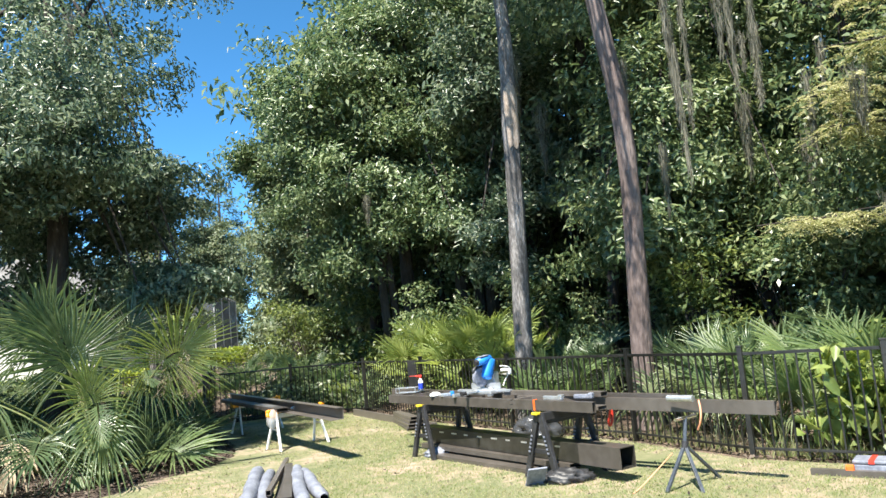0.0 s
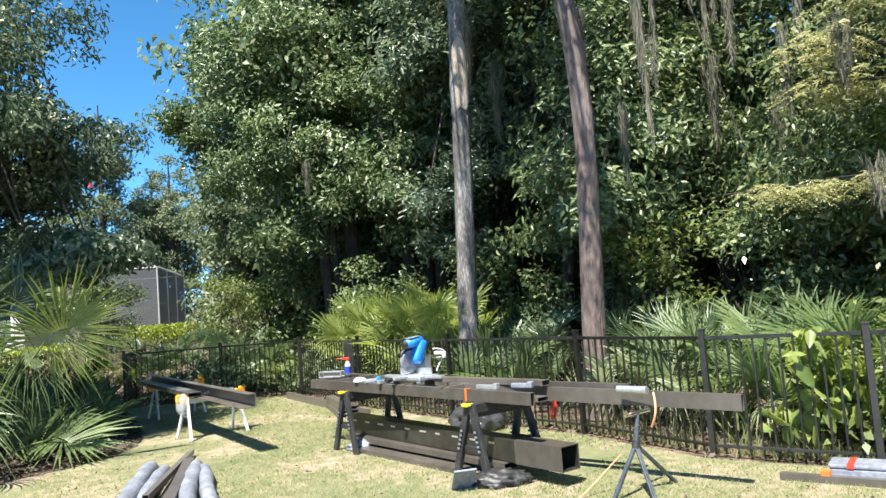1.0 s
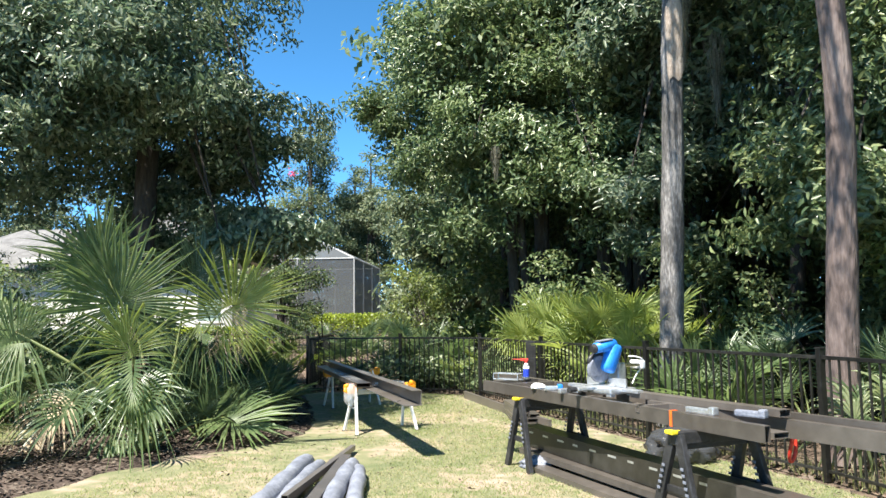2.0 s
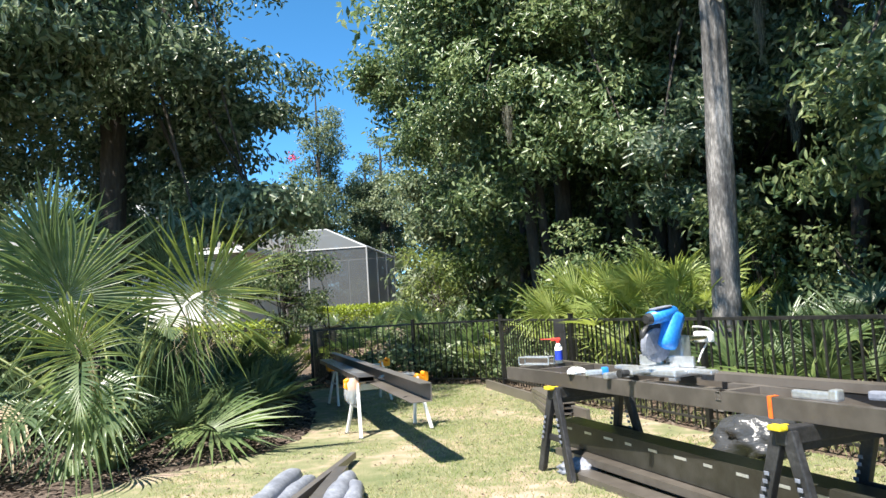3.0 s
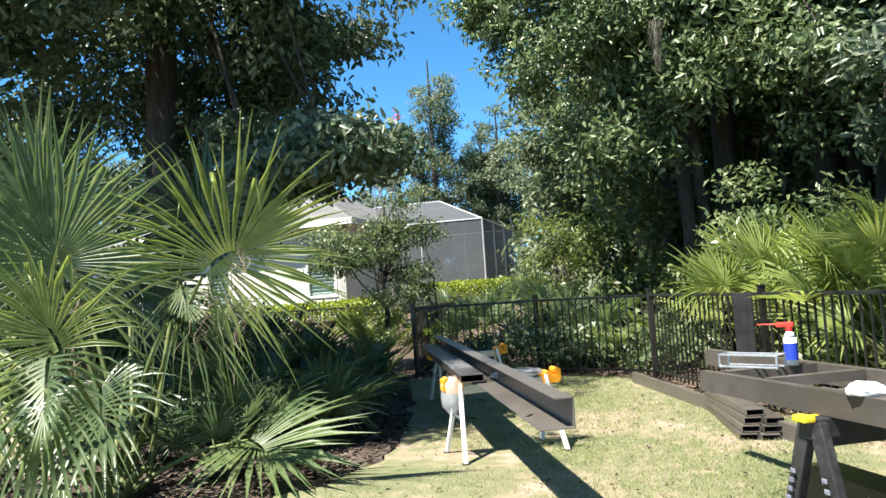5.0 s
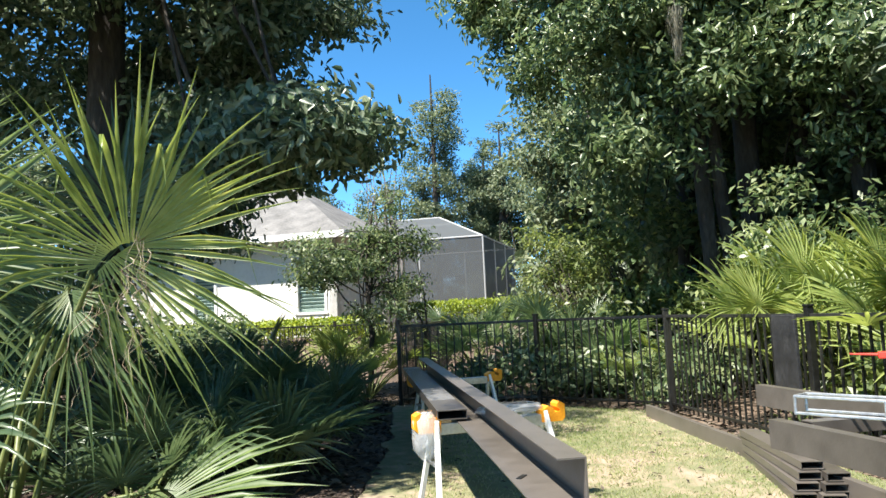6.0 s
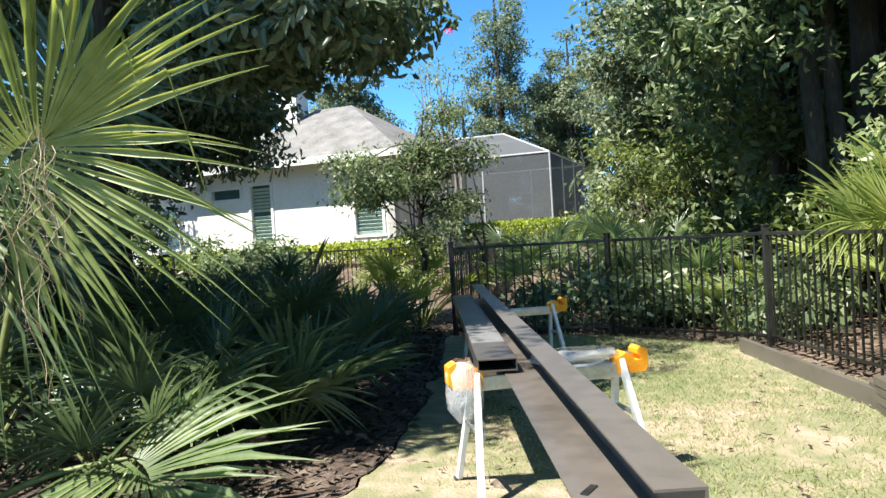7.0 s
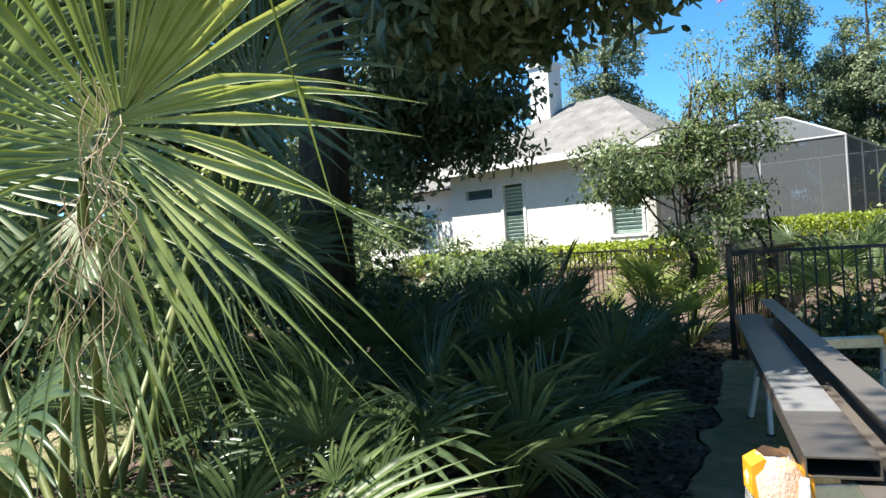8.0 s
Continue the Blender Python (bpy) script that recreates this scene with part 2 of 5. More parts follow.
def profile(bm, outline, a, b, up=(0, 0, 1)):
    """Extrudes a closed outline (x right, y up as seen along a to b) from a to b."""
    a, b = Vector(a), Vector(b)
    y = (b - a).normalized()
    x = y.cross(Vector(up)).normalized()
    z = x.cross(y)
    rings = [[bm.verts.new(p + x * u + z * v) for u, v in outline] for p in (a, b)]
    k = len(outline)
    for i in range(k):
        bm.faces.new((rings[0][i], rings[0][(i + 1) % k], rings[1][(i + 1) % k], rings[1][i]))
    bm.faces.new(rings[0][::-1])
    bm.faces.new(rings[1])
    bmesh.ops.recalc_face_normals(bm, faces=bm.faces[:])
    return bm


def hollow(bm, a, b, w, h, wall=0.004):
    """A rectangular tube, open at both ends."""
    a, b = Vector(a), Vector(b)
    y = (b - a).normalized()
    x = y.cross(Vector((0, 0, 1))).normalized()
    z = x.cross(y)
    rings = []
    for p in (a, b):
        for k in (0, wall):
            rings.append([bm.verts.new(p + x * sx * (w / 2 - k) + z * sz * (h / 2 - k)) for sx, sz in ((-1, -1), (1, -1), (1, 1), (-1, 1))])
    for i in range(4):
        j = (i + 1) % 4
        bm.faces.new((rings[0][i], rings[0][j], rings[2][j], rings[2][i]))
        bm.faces.new((rings[1][i], rings[3][i], rings[3][j], rings[1][j]))
        bm.faces.new((rings[0][i], rings[1][i], rings[1][j], rings[0][j]))
        bm.faces.new((rings[2][i], rings[2][j], rings[3][j], rings[3][i]))
    bmesh.ops.recalc_face_normals(bm, faces=bm.faces[:])
    return bm


def unit(v):
    v = np.asarray(v, float)
    return v / np.maximum(np.linalg.norm(v, axis=-1, keepdims=True), 1e-9)


def pipe(points, radii, n=8, rough=0.0, rng=None):
    """A tapered tube of quads along a line of points."""
    p, r = np.asarray(points, float), np.asarray(radii, float)
    d = unit(np.gradient(p, axis=0))
    s = unit(np.cross(d, np.array([0.31, 0.94, 0.12])))
    t = np.cross(d, s)
    a = np.linspace(0, 2 * np.pi, n, endpoint=False)
    ring = s[:, None] * np.cos(a)[None, :, None] + t[:, None] * np.sin(a)[None, :, None]
    rr = np.repeat(r[:, None], n, 1)
    if rough and rng is not None:
        rr = rr * (1 + rough * rng.uniform(-1, 1, rr.shape))
    V = (p[:, None] + ring * rr[..., None]).reshape(-1, 3)
    k = len(p)
    i, j = np.meshgrid(np.arange(k - 1), np.arange(n), indexing="ij")
    F = np.stack([i * n + j, i * n + (j + 1) % n, (i + 1) * n + (j + 1) % n, (i + 1) * n + j], -1).reshape(-1, 4)
    return V, F


def smooth_line(pts, k=14):
    p = np.asarray(pts, float)
    t = np.linspace(0, len(p) - 1, k)
    out = np.stack([np.interp(t, np.arange(len(p)), p[:, c]) for c in range(3)], 1)
    for _ in range(2):
        out[1:-1] = (out[:-2] + 2 * out[1:-1] + out[2:]) / 4
    return out


def broad_leaves(pos, out, length, width, rng, droop=0.2, lift=0.5):
    """As leaves(), with rounded outlines, folded at the midrib."""
    n = len(pos)
    nrm = unit(np.array([0, 0, lift]) + 0.85 * out + rng.normal(0, 0.55, (n, 3)))
    d = unit(np.cross(nrm, rng.normal(0, 1, (n, 3))) + np.array([0, 0, -droop]))
    s = np.cross(nrm, d)
    L = (length * rng.uniform(0.65, 1.25, n))[:, None]
    W = (width * rng.uniform(0.7, 1.2, n))[:, None]
    up = nrm * W * 0.16
    a, b = pos + d * L * 0.30, pos + d * L * 0.74 - nrm * L * 0.04
    V = np.stack([pos, a + s * W * 0.48 + up, b + s * W * 0.34 + up, pos + d * L - nrm * L * 0.12, b - s * W * 0.34 + up, a - s * W * 0.48 + up], 1).reshape(-1, 3)
    i = np.arange(n)[:, None] * 6
    return V, np.concatenate([i + np.array([[0, 1, 2, 3]]), i + np.array([[0, 3, 4, 5]])])


def leaves(pos, out, length, width, rng, droop=0.2, lift=0.6):
    """Folded pointed leaves at pos (N x 3); out: the way the crown faces there."""
    n = len(pos)
    nrm = unit(np.array([0, 0, lift]) + 0.45 * out + rng.normal(0, 0.55, (n, 3)))
    d = unit(np.cross(nrm, rng.normal(0, 1, (n, 3))) + np.array([0, 0, -droop]))
    s = np.cross(nrm, d)
    L = (length * rng.uniform(0.65, 1.25, n))[:, None]
    W = (width * rng.uniform(0.7, 1.2, n))[:, None]
    mid = pos + d * L * 0.5
    V = np.stack([pos, mid + s * W / 2 + nrm * W * 0.2, pos + d * L - nrm * L * 0.12, mid - s * W / 2 + nrm * W * 0.2], 1).reshape(-1, 3)
    return V, np.arange(4 * n).reshape(n, 4)


def clumps(centre, radii, count, per, spread, rng, shell=0.55, floor=None):
    """Leaf places in an ellipsoid, gathered in clumps, with the way outwards for each."""
    nb = max(count // 6, 3)
    c = unit(rng.normal(0, 1, (nb, 3))) * (rng.uniform(0, 1, (nb, 1)) ** (1 - shell))
    c = np.repeat(c, max(count // nb, 1), 0)
    c = c + rng.normal(0, 1, c.shape) * np.array([0.15, 0.15, 0.06])
    wob = np.array([noise.noise(Vector(v) * 2.1 + Vector(centre) * 0.37) for v in c])[:, None]
    c = c * (1 + 0.30 * np.clip(wob, -1, 0.6))
    keep = np.array([noise.noise(Vector(v) * 3.4 + Vector((7.7, 1.3, centre[0]))) for v in c]) > -0.33
    c = c[keep]
    p = np.asarray(centre) + c * np.asarray(radii)
    if floor is not None:
        p = p[p[:, 2] > floor]
    o = unit(p - np.asarray(centre))
    q = np.repeat(p, per, 0) + np.clip(rng.normal(0, 1, (len(p) * per, 3)), -1.5, 1.5) * np.array([spread, spread, spread * 0.6])
    return q, np.repeat(o, per, 0), p


def ground_height(x, y):
    t = np.clip((np.asarray(y, float) - 18.0) / 8.0, 0, 1)
    return 0.75 * t * t * (3 - 2 * t)


def fan(hub, axis, normal, R, rng, blades=34, span=150, droop=0.35, split=0.36, cup=0.22, width=1.0, fold=0.16, costa=0.0, snapped=0.0):
    """The blade of a fan palm: folded segments joined near the stalk and hanging at the tips.

    costa: how far the midrib runs on into the blade, arching over; snapped: share of segments that hang from a kink."""
    hub = np.asarray(hub, float)
    axis = unit(axis)
    normal = unit(np.asarray(normal) - axis * np.dot(normal, axis))
    side = np.cross(normal, axis)
    th = np.radians(np.linspace(-span, span, blades)) + rng.normal(0, 0.022, blades)
    share = np.abs(th) / np.radians(span)
    step = 2 * np.radians(span) / blades
    d = np.cos(th)[:, None] * axis + np.sin(th)[:, None] * side
    s = -np.sin(th)[:, None] * axis + np.cos(th)[:, None] * side
    Rb = R * (1 - 0.28 * share ** 2) * rng.uniform(0.78, 1.06, blades)
    q = np.array([0.02, 0.2, split, 0.62, 0.82, 1.0]) if not costa else np.array([0.02, 0.18, 0.34, split, 0.6, 0.72, 0.86, 1.0])
    far = (0.8, 0.45) if not costa else (0.62, 0.26)
    hw = np.interp(q, [0.02, split, max(split + 0.02, 0.62), 0.82, 1.0], [0.02, split, split * far[0], split * far[1], 0.008]) * math.tan(step / 2) * 1.02 * width
    hang = droop * rng.uniform(0.45, 1.5, blades) * (0.7 + 1.1 * share ** 2)
    r = Rb[:, None] * q[None]
    mid = hub + d[:, None] * r[..., None] + normal * (cup * r * (1 - 0.5 * q[None]) + fold * r * np.abs(np.sin(th))[:, None])[..., None]
    if costa:
        u = np.clip(1.12 - share, 0, 1)
        mid += ((axis[None] * u[:, None] - UP[None] * 0.38 * (u ** 2)[:, None]) * costa)[:, None]
    mid[..., 2] -= hang[:, None] * Rb[:, None] * np.maximum(q[None] - 0.35, 0) ** 1.9 * 1.6
    mid += s[:, None] * (rng.normal(0, 0.13, blades)[:, None] * Rb[:, None] * np.maximum(q - 0.4, 0)[None])[..., None]
    if snapped:
        cut = len(q) - 4
        for k in np.nonzero(rng.uniform(0, 1, blades) < snapped)[0]:
            for i in range(cut + 1, len(q)):
                mid[k, i] = mid[k, i - 1] + (0.25 * d[k] - UP) * Rb[k] * (q[i] - q[i - 1]) * 0.9
    w = s[:, None] * (Rb[:, None] * hw[None])[..., None]
    up = normal * (Rb[:, None] * hw[None] * 1.0)[..., None]
    V = np.stack([mid - w + up, mid, mid + w + up], 2).reshape(-1, 3)
    k = len(q)
    b, i, e = np.meshgrid(np.arange(blades), np.arange(k - 1), np.arange(2), indexing="ij")
    a0 = (b * k + i) * 3 + e
    F = np.stack([a0, a0 + 1, a0 + 4, a0 + 3], -1)
    # neighbouring segments are joined at the stalk
    F[1:, 0, 0, 0] = F[:-1, 0, 1, 1]
    return V, F.reshape(-1, 4)


def frond(parent, base, hub, R, mat, rng, normal=None, tip=None, blades=34, droop=0.35, span=150, stalk=0.016, cup=0.22, label="", split=0.36, costa=0.0, snapped=0.0):
    """One palm leaf: stalk and fan."""
    base, hub = np.asarray(base, float), np.asarray(hub, float)
    out = hub - base
    mid = (base + hub) / 2 + np.array([0, 0, 0.10 * np.linalg.norm(out)])
    line = smooth_line([base, mid, hub], 8)
    axis = unit(line[-1] - line[-3]) if tip is None else unit(tip)
    if normal is None:
        flat = np.array([out[0], out[1], 0.0])
        normal = UP * 0.9 - unit(flat) * 0.35 + rng.normal(0, 0.15, 3)
    f = sheet("frond", [fan(hub, axis, normal, R, rng, blades, span, droop, split, cup, costa=costa, snapped=snapped)], mat, parent)
    if label:
        f["label"] = label
    sheet("stalk", [pipe(line, np.linspace(stalk * 1.6, stalk * 0.8, 8), 5)], M_STEM, f)
    return f


def palmetto(x, y, height, R, count, mat, rng, label, group="saw palmettos", up=0.75, hang=(0.08, 0.3)):
    """A low fan palm without a trunk."""
    z = float(ground_height(x, y))
    ob = empty("palmetto", pose(x, y, z), label, "palm", group)
    a0 = rng.uniform(0, 6.28)
    for i in range(int(count * 1.4)):
        a = a0 + i * 2.4 + rng.uniform(-0.3, 0.3)
        el = rng.uniform(0.45, 1.0) * up
        L = height * rng.uniform(0.62, 1.0) * 0.8
        o = np.array([math.cos(a), math.sin(a), 0.0])
        h = o * L * math.cos(el * 1.5) + UP * max(L * math.sin(el * 1.5), 0.12)
        face = o * rng.uniform(-0.9, -0.3) + UP * rng.uniform(0.3, 0.8) + rng.normal(0, 0.25, 3) + np.array([-0.1, -0.3, 0])
        frond(ob, o * 0.05, h, R * rng.uniform(0.7, 1.0), mat, rng, normal=face, tip=o * 0.6 + UP * rng.uniform(0.2, 0.9) + rng.normal(0, 0.2, 3), blades=24, droop=rng.uniform(*hang), span=rng.uniform(95, 130), stalk=0.009, cup=0.12)
    return ob


def tree(name, label, trunk, radii, crowns, leaf_mat, bark, rng, leaf=(0.14, 0.07), per=46, spread=0.34, limbs=12, group="", sides=12, droop=0.25, category="tree", broad=False, limb_from=8):
    """A tree: tapered trunk, limbs into the crown, clumps of leaves with gaps between."""
    base = np.asarray(trunk[0], float)
    ob = empty(name, pose(*base), label, category, group)
    line = smooth_line(np.asarray(trunk, float) - base, 22)
    rr = np.interp(np.linspace(0, 1, 22), np.linspace(0, 1, len(radii)), radii)
    rr[0] *= 1.35
    rr[1] *= 1.12
    sheet("trunk", [pipe(line, rr, sides, 0.07, rng)], bark, ob, smooth=True)
    boughs, cl = [], []
    for centre, size, count in crowns:
        c = np.asarray(centre, float) - base
        q, o, p = clumps(c, size, count, per, spread, rng)
        cl.append((broad_leaves if broad else leaves)(q, o, leaf[0], leaf[1], rng, droop))
        for k in rng.choice(len(p), min(limbs, len(p)), replace=False):
            h = rng.integers(limb_from, 21)
            a, e = line[h], p[k]
            m1 = a + (e - a) * 0.45 + np.array([0, 0, 0.12 * np.linalg.norm(e - a)]) + rng.normal(0, 0.12, 3)
            boughs.append(pipe(smooth_line([a, m1, e], 9), np.linspace(rr[h] * 0.42, 0.012, 9), 6))
    if boughs:
        sheet("branchwork", boughs, bark, ob, smooth=True)
    sheet("crown", cl, leaf_mat, ob)
    return ob


def sprays(centre, radii, count, rng, length=0.5):
    """Flat feathery sprays: twigs set with small leaflets on both sides, and the twigs' own lines."""
    c = np.asarray(centre) + unit(rng.normal(0, 1, (count, 3))) * rng.uniform(0, 1, (count, 1)) ** 0.5 * np.asarray(radii)
    a = rng.uniform(0, 6.28, count)
    d = np.stack([np.cos(a), np.sin(a), rng.uniform(-0.35, 0.1, count)], 1)
    L = length * rng.uniform(0.5, 1.2, count)
    k = 26
    f = np.linspace(0.05, 1, k)
    pos = c[:, None] + d[:, None] * (L[:, None] * f)[..., None]
    pos[..., 2] -= 0.22 * L[:, None] * f[None] ** 2
    side = np.stack([-np.sin(a), np.cos(a), np.zeros(count)], 1)
    sgn = np.where(np.arange(k) % 2, 1.0, -1.0)
    out = side[:, None] * sgn[None, :, None] + d[:, None] * 0.6 + rng.normal(0, 0.25, (count, k, 3))
    out = unit(out.reshape(-1, 3))
    pos = pos.reshape(-1, 3)
    ll = np.repeat((0.11 * (1.05 - 0.7 * f))[None], count, 0).reshape(-1, 1) * rng.uniform(0.6, 1.2, (count * k, 1))
    w = unit(np.cross(out, UP + rng.normal(0, 0.3, out.shape))) * 0.010
    mid = pos + out * ll * 0.5
    V = np.stack([pos, mid + w, pos + out * ll - UP * ll * 0.2, mid - w], 1).reshape(-1, 3)
    return (V, np.arange(len(V)).reshape(-1, 4)), c


def moss(x, y, z, length, width, rng, group="hanging moss"):
    """A tuft of thin hanging strands."""
    ob = tagged(sheet("spanish_moss", [moss_strands(length, width, rng)], M_MOSS), "grey-green spanish moss hanging in strands from a branch", "moss", group)
    ob.location = (x, y, z)
    return ob


def moss_strands(length, width, rng):
    n = int(110 + 700 * width)
    a = rng.uniform(0, 6.28, n)
    r = width * np.sqrt(rng.uniform(0, 1, n))
    top = np.stack([np.cos(a) * r, np.sin(a) * r, rng.uniform(-0.72, 0.0, n) * length], 1)
    L = (length * rng.uniform(0.12, 0.34, n) * (1.1 - 0.5 * r / width))[:, None]
    pts = []
    taper = 1.0 - 0.75 * (top[:, 2] / -(0.72 * length)) ** 1.5
    top[:, :2] *= taper[:, None]
    sway = rng.normal(0, 0.02, (n, 2))
    for k, f in enumerate((0, 0.4, 0.75, 1.0)):
        p = top.copy()
        p[:, 2] -= (L[:, 0]) * f
        p[:, :2] *= 1 - 0.2 * f
        p[:, :2] += sway * f + rng.normal(0, 0.01, (n, 2)) * f
        pts.append(p)
    w = np.stack([np.cos(a + 1.57), np.sin(a + 1.57), np.zeros(n)], 1)
    hw = [0.003, 0.0045, 0.004, 0.0012]
    V = np.stack([np.stack([p - w * h, p + w * h], 1) for p, h in zip(pts, hw)], 1).reshape(-1, 3)
    b, i = np.meshgrid(np.arange(n), np.arange(3), indexing="ij")
    a0 = b * 8 + i * 2
    return V, np.stack([a0, a0 + 1, a0 + 3, a0 + 2], -1).reshape(-1, 4)


# ---- ground ----
def grid_sheet(name, xs, ys, height, mat, kind="structure", label="", category=""):
    X, Y = np.meshgrid(xs, ys, indexing="ij")
    V = np.stack([X, Y, height(X, Y)], -1).reshape(-1, 3)
    a, b = len(xs), len(ys)
    i, j = np.meshgrid(np.arange(a - 1), np.arange(b - 1), indexing="ij")
    F = np.stack([i * b + j, (i + 1) * b + j, (i + 1) * b + j + 1, i * b + j + 1], -1).reshape(-1, 4)
    return tagged(sheet(name, [(V, F)], mat, smooth=True), label, category, kind=kind)


def steps(lo, a, b, hi, fine, far=8):
    return np.concatenate([np.linspace(lo, a, far, endpoint=False), np.arange(a, b, fine), np.linspace(b, hi, far)])


def bumpy(X, Y):
    f = np.vectorize(lambda x, y: noise.noise(Vector((x * 0.9, y * 0.9, 0.0))) * 0.02)
    return ground_height(X, Y) - 0.02 + f(X, Y) * (np.abs(X) < 20)


grid_sheet("ground", steps(-400, -14, 12, 400, 0.5), steps(-400, -6, 32, 500, 0.5), bumpy, M_SOIL, label="brown leaf litter and bare soil under the trees", category="ground")

# fence line: posts from the corner by the planting bed round to the open side
POSTS = [(-5.62, 16.60), (-3.70, 16.90), (-1.95, 16.35), (-0.58, 13.95), (0.88, 11.60), (2.30, 9.60), (3.12, 7.90), (4.15, 6.98), (5.8, 6.3), (7.5, 5.7)]
EDGE = [(-4.9, 5.0), (-4.75, 7.2), (-4.5, 8.8), (-4.2, 9.8), (-3.65, 10.6), (-3.48, 11.5), (-3.8, 12.5), (-4.4, 13.9), (-5.1, 15.2), (-5.7, 16.6)]
BED = []
for (x0, y0), (x1, y1) in zip(EDGE, EDGE[1:]):
    for k in range(8):
        f = k / 8
        x, y = x0 + (x1 - x0) * f, y0 + (y1 - y0) * f
        BED.append((x + 0.16 * noise.noise(Vector((x * 1.9, y * 1.9, 4.0))) + 0.06 * noise.noise(Vector((x * 7, y * 7, 1.0))), y))
BED.append(EDGE[-1])


def outline_sheet(name, pts, z, mat, label, category):
    bm = bmesh.new()
    bm.faces.new([bm.verts.new((x, y, z)) for x, y in pts])
    bmesh.ops.triangulate(bm, faces=bm.faces[:])
    bmesh.ops.recalc_face_normals(bm, faces=bm.faces[:])
    for f in bm.faces:
        if f.normal.z < 0:
            f.normal_flip()
    return tagged(part(name, bm, mat), label, category, kind="structure")


LAWN = BED + [(x - 0.12, y - 0.12) for x, y in POSTS[1:]] + [(7.4, -8.0), (-9.0, -8.0), (-9.0, 2.0)]
lawn = outline_sheet("lawn", LAWN, 0.012, M_GRASS, "sunlit patchy lawn with straw-coloured worn spots", "lawn")
BEDPOLY = [(x - 0.02, y) for x, y in BED] + [(-6.6, 17.4), (-12.0, 17.4), (-12.0, 2.0), (-9.0, 2.0)]
bed = outline_sheet("planting_bed", BEDPOLY, 0.008, M_MULCH, "dark mulched planting bed in deep shade", "flower bed")


def inside(px, py, poly):
    hit = np.zeros(len(px), bool)
    for (x0, y0), (x1, y1) in zip(poly, poly[1:] + poly[:1]):
        c = (y0 > py) != (y1 > py)
        hit ^= c & (px < (x1 - x0) * (py - y0) / (y1 - y0 + 1e-12) + x0)
    return hit


def worn(px, py):
    return np.array([noise.noise(Vector((a * 0.55, b * 0.55, 3.0))) + 0.5 * noise.noise(Vector((a * 1.7, b * 1.7, 9.0))) for a, b in zip(px, py)])


def grass(n, rng, poly, x0, x1, y0, y1, z=0.012):
    px, py = rng.uniform(x0, x1, n), rng.uniform(y0, y1, n)
    k = inside(px, py, poly)
    px, py = px[k], py[k]
    edge = np.interp(py, [q[1] for q in EDGE], [q[0] for q in EDGE])
    bare = worn(px, py) + 0.75 * np.clip(1 - np.abs(px - edge) / 0.55, 0, 1)
    k = bare < rng.uniform(-0.16, 0.48, len(px))
    px, py = px[k], py[k]
    m = len(px)
    a = rng.uniform(0, 6.28, m)
    h = rng.uniform(0.010, 0.030, m)
    w = np.stack([np.cos(a), np.sin(a), np.zeros(m)], 1) * 0.0035
    lean = np.stack([rng.normal(0, 0.8, m) * h, rng.normal(0, 0.8, m) * h, h], 1)
    b = np.stack([px, py, np.full(m, z)], 1)
    V = np.stack([b - w, b + w, b + lean + w * 0.2, b + lean - w * 0.2], 1).reshape(-1, 3)
    return V, np.arange(4 * m).reshape(m, 4)


def litter(n, x0, x1, y0, y1, test, size, rng, z=0.012):
    px, py = rng.uniform(x0, x1, n), rng.uniform(y0, y1, n)
    k = test(px, py)
    px, py = px[k], py[k]
    p = np.stack([px, py, ground_height(px, py) + rng.uniform(z, z + 0.03, len(px))], 1)
    return leaves(p, np.zeros_like(p), size, size * 0.42, rng, 0.0, 2.0)


rng = np.random.default_rng(11)
SIDE = [(-13.5, 7.2), (-8.6, 8.2), (-7.2, 9.2), (-6.75, 10.2), (-7.3, 11.2), (-8.6, 12.0), (-13.5, 13.2)]
outline_sheet("side_lawn", SIDE, 0.014, M_GRASS, "sunlit green lawn beyond the planting bed", "lawn")
tagged(sheet("grass", [grass(300000, rng, LAWN, -5.6, 5.4, 4.6, 17), grass(60000, rng, SIDE, -13.5, -6.5, 7.2, 13.2, 0.014)], M_BLADE), "short green and straw-coloured grass blades of the lawn", "grass", kind="stuff")
tagged(sheet("mulch_chips", [litter(16000, -9, -3.4, 6, 17.2, lambda a, b: inside(a, b, BEDPOLY) & ~inside(a, b, SIDE), 0.085, rng)], M_CHIP), "loose bark chips and dead leaves on the shaded bed", "mulch", kind="stuff")
tagged(sheet("fallen_leaves", [litter(16000, -7, 9, 4, 24, lambda a, b: ~inside(a, b, LAWN + []) & ~inside(a, b, BEDPOLY), 0.11, rng, 0.0)], M_CHIP), "dry fallen leaves on the ground behind the fence", "leaves", kind="stuff")
tagged(sheet("lawn_litter", [litter(900, -4, 4, 6, 16, lambda a, b: inside(a, b, LAWN), 0.05, rng, 0.02)], M_CHIP), "scattered dead leaves on the lawn", "leaves", kind="stuff")


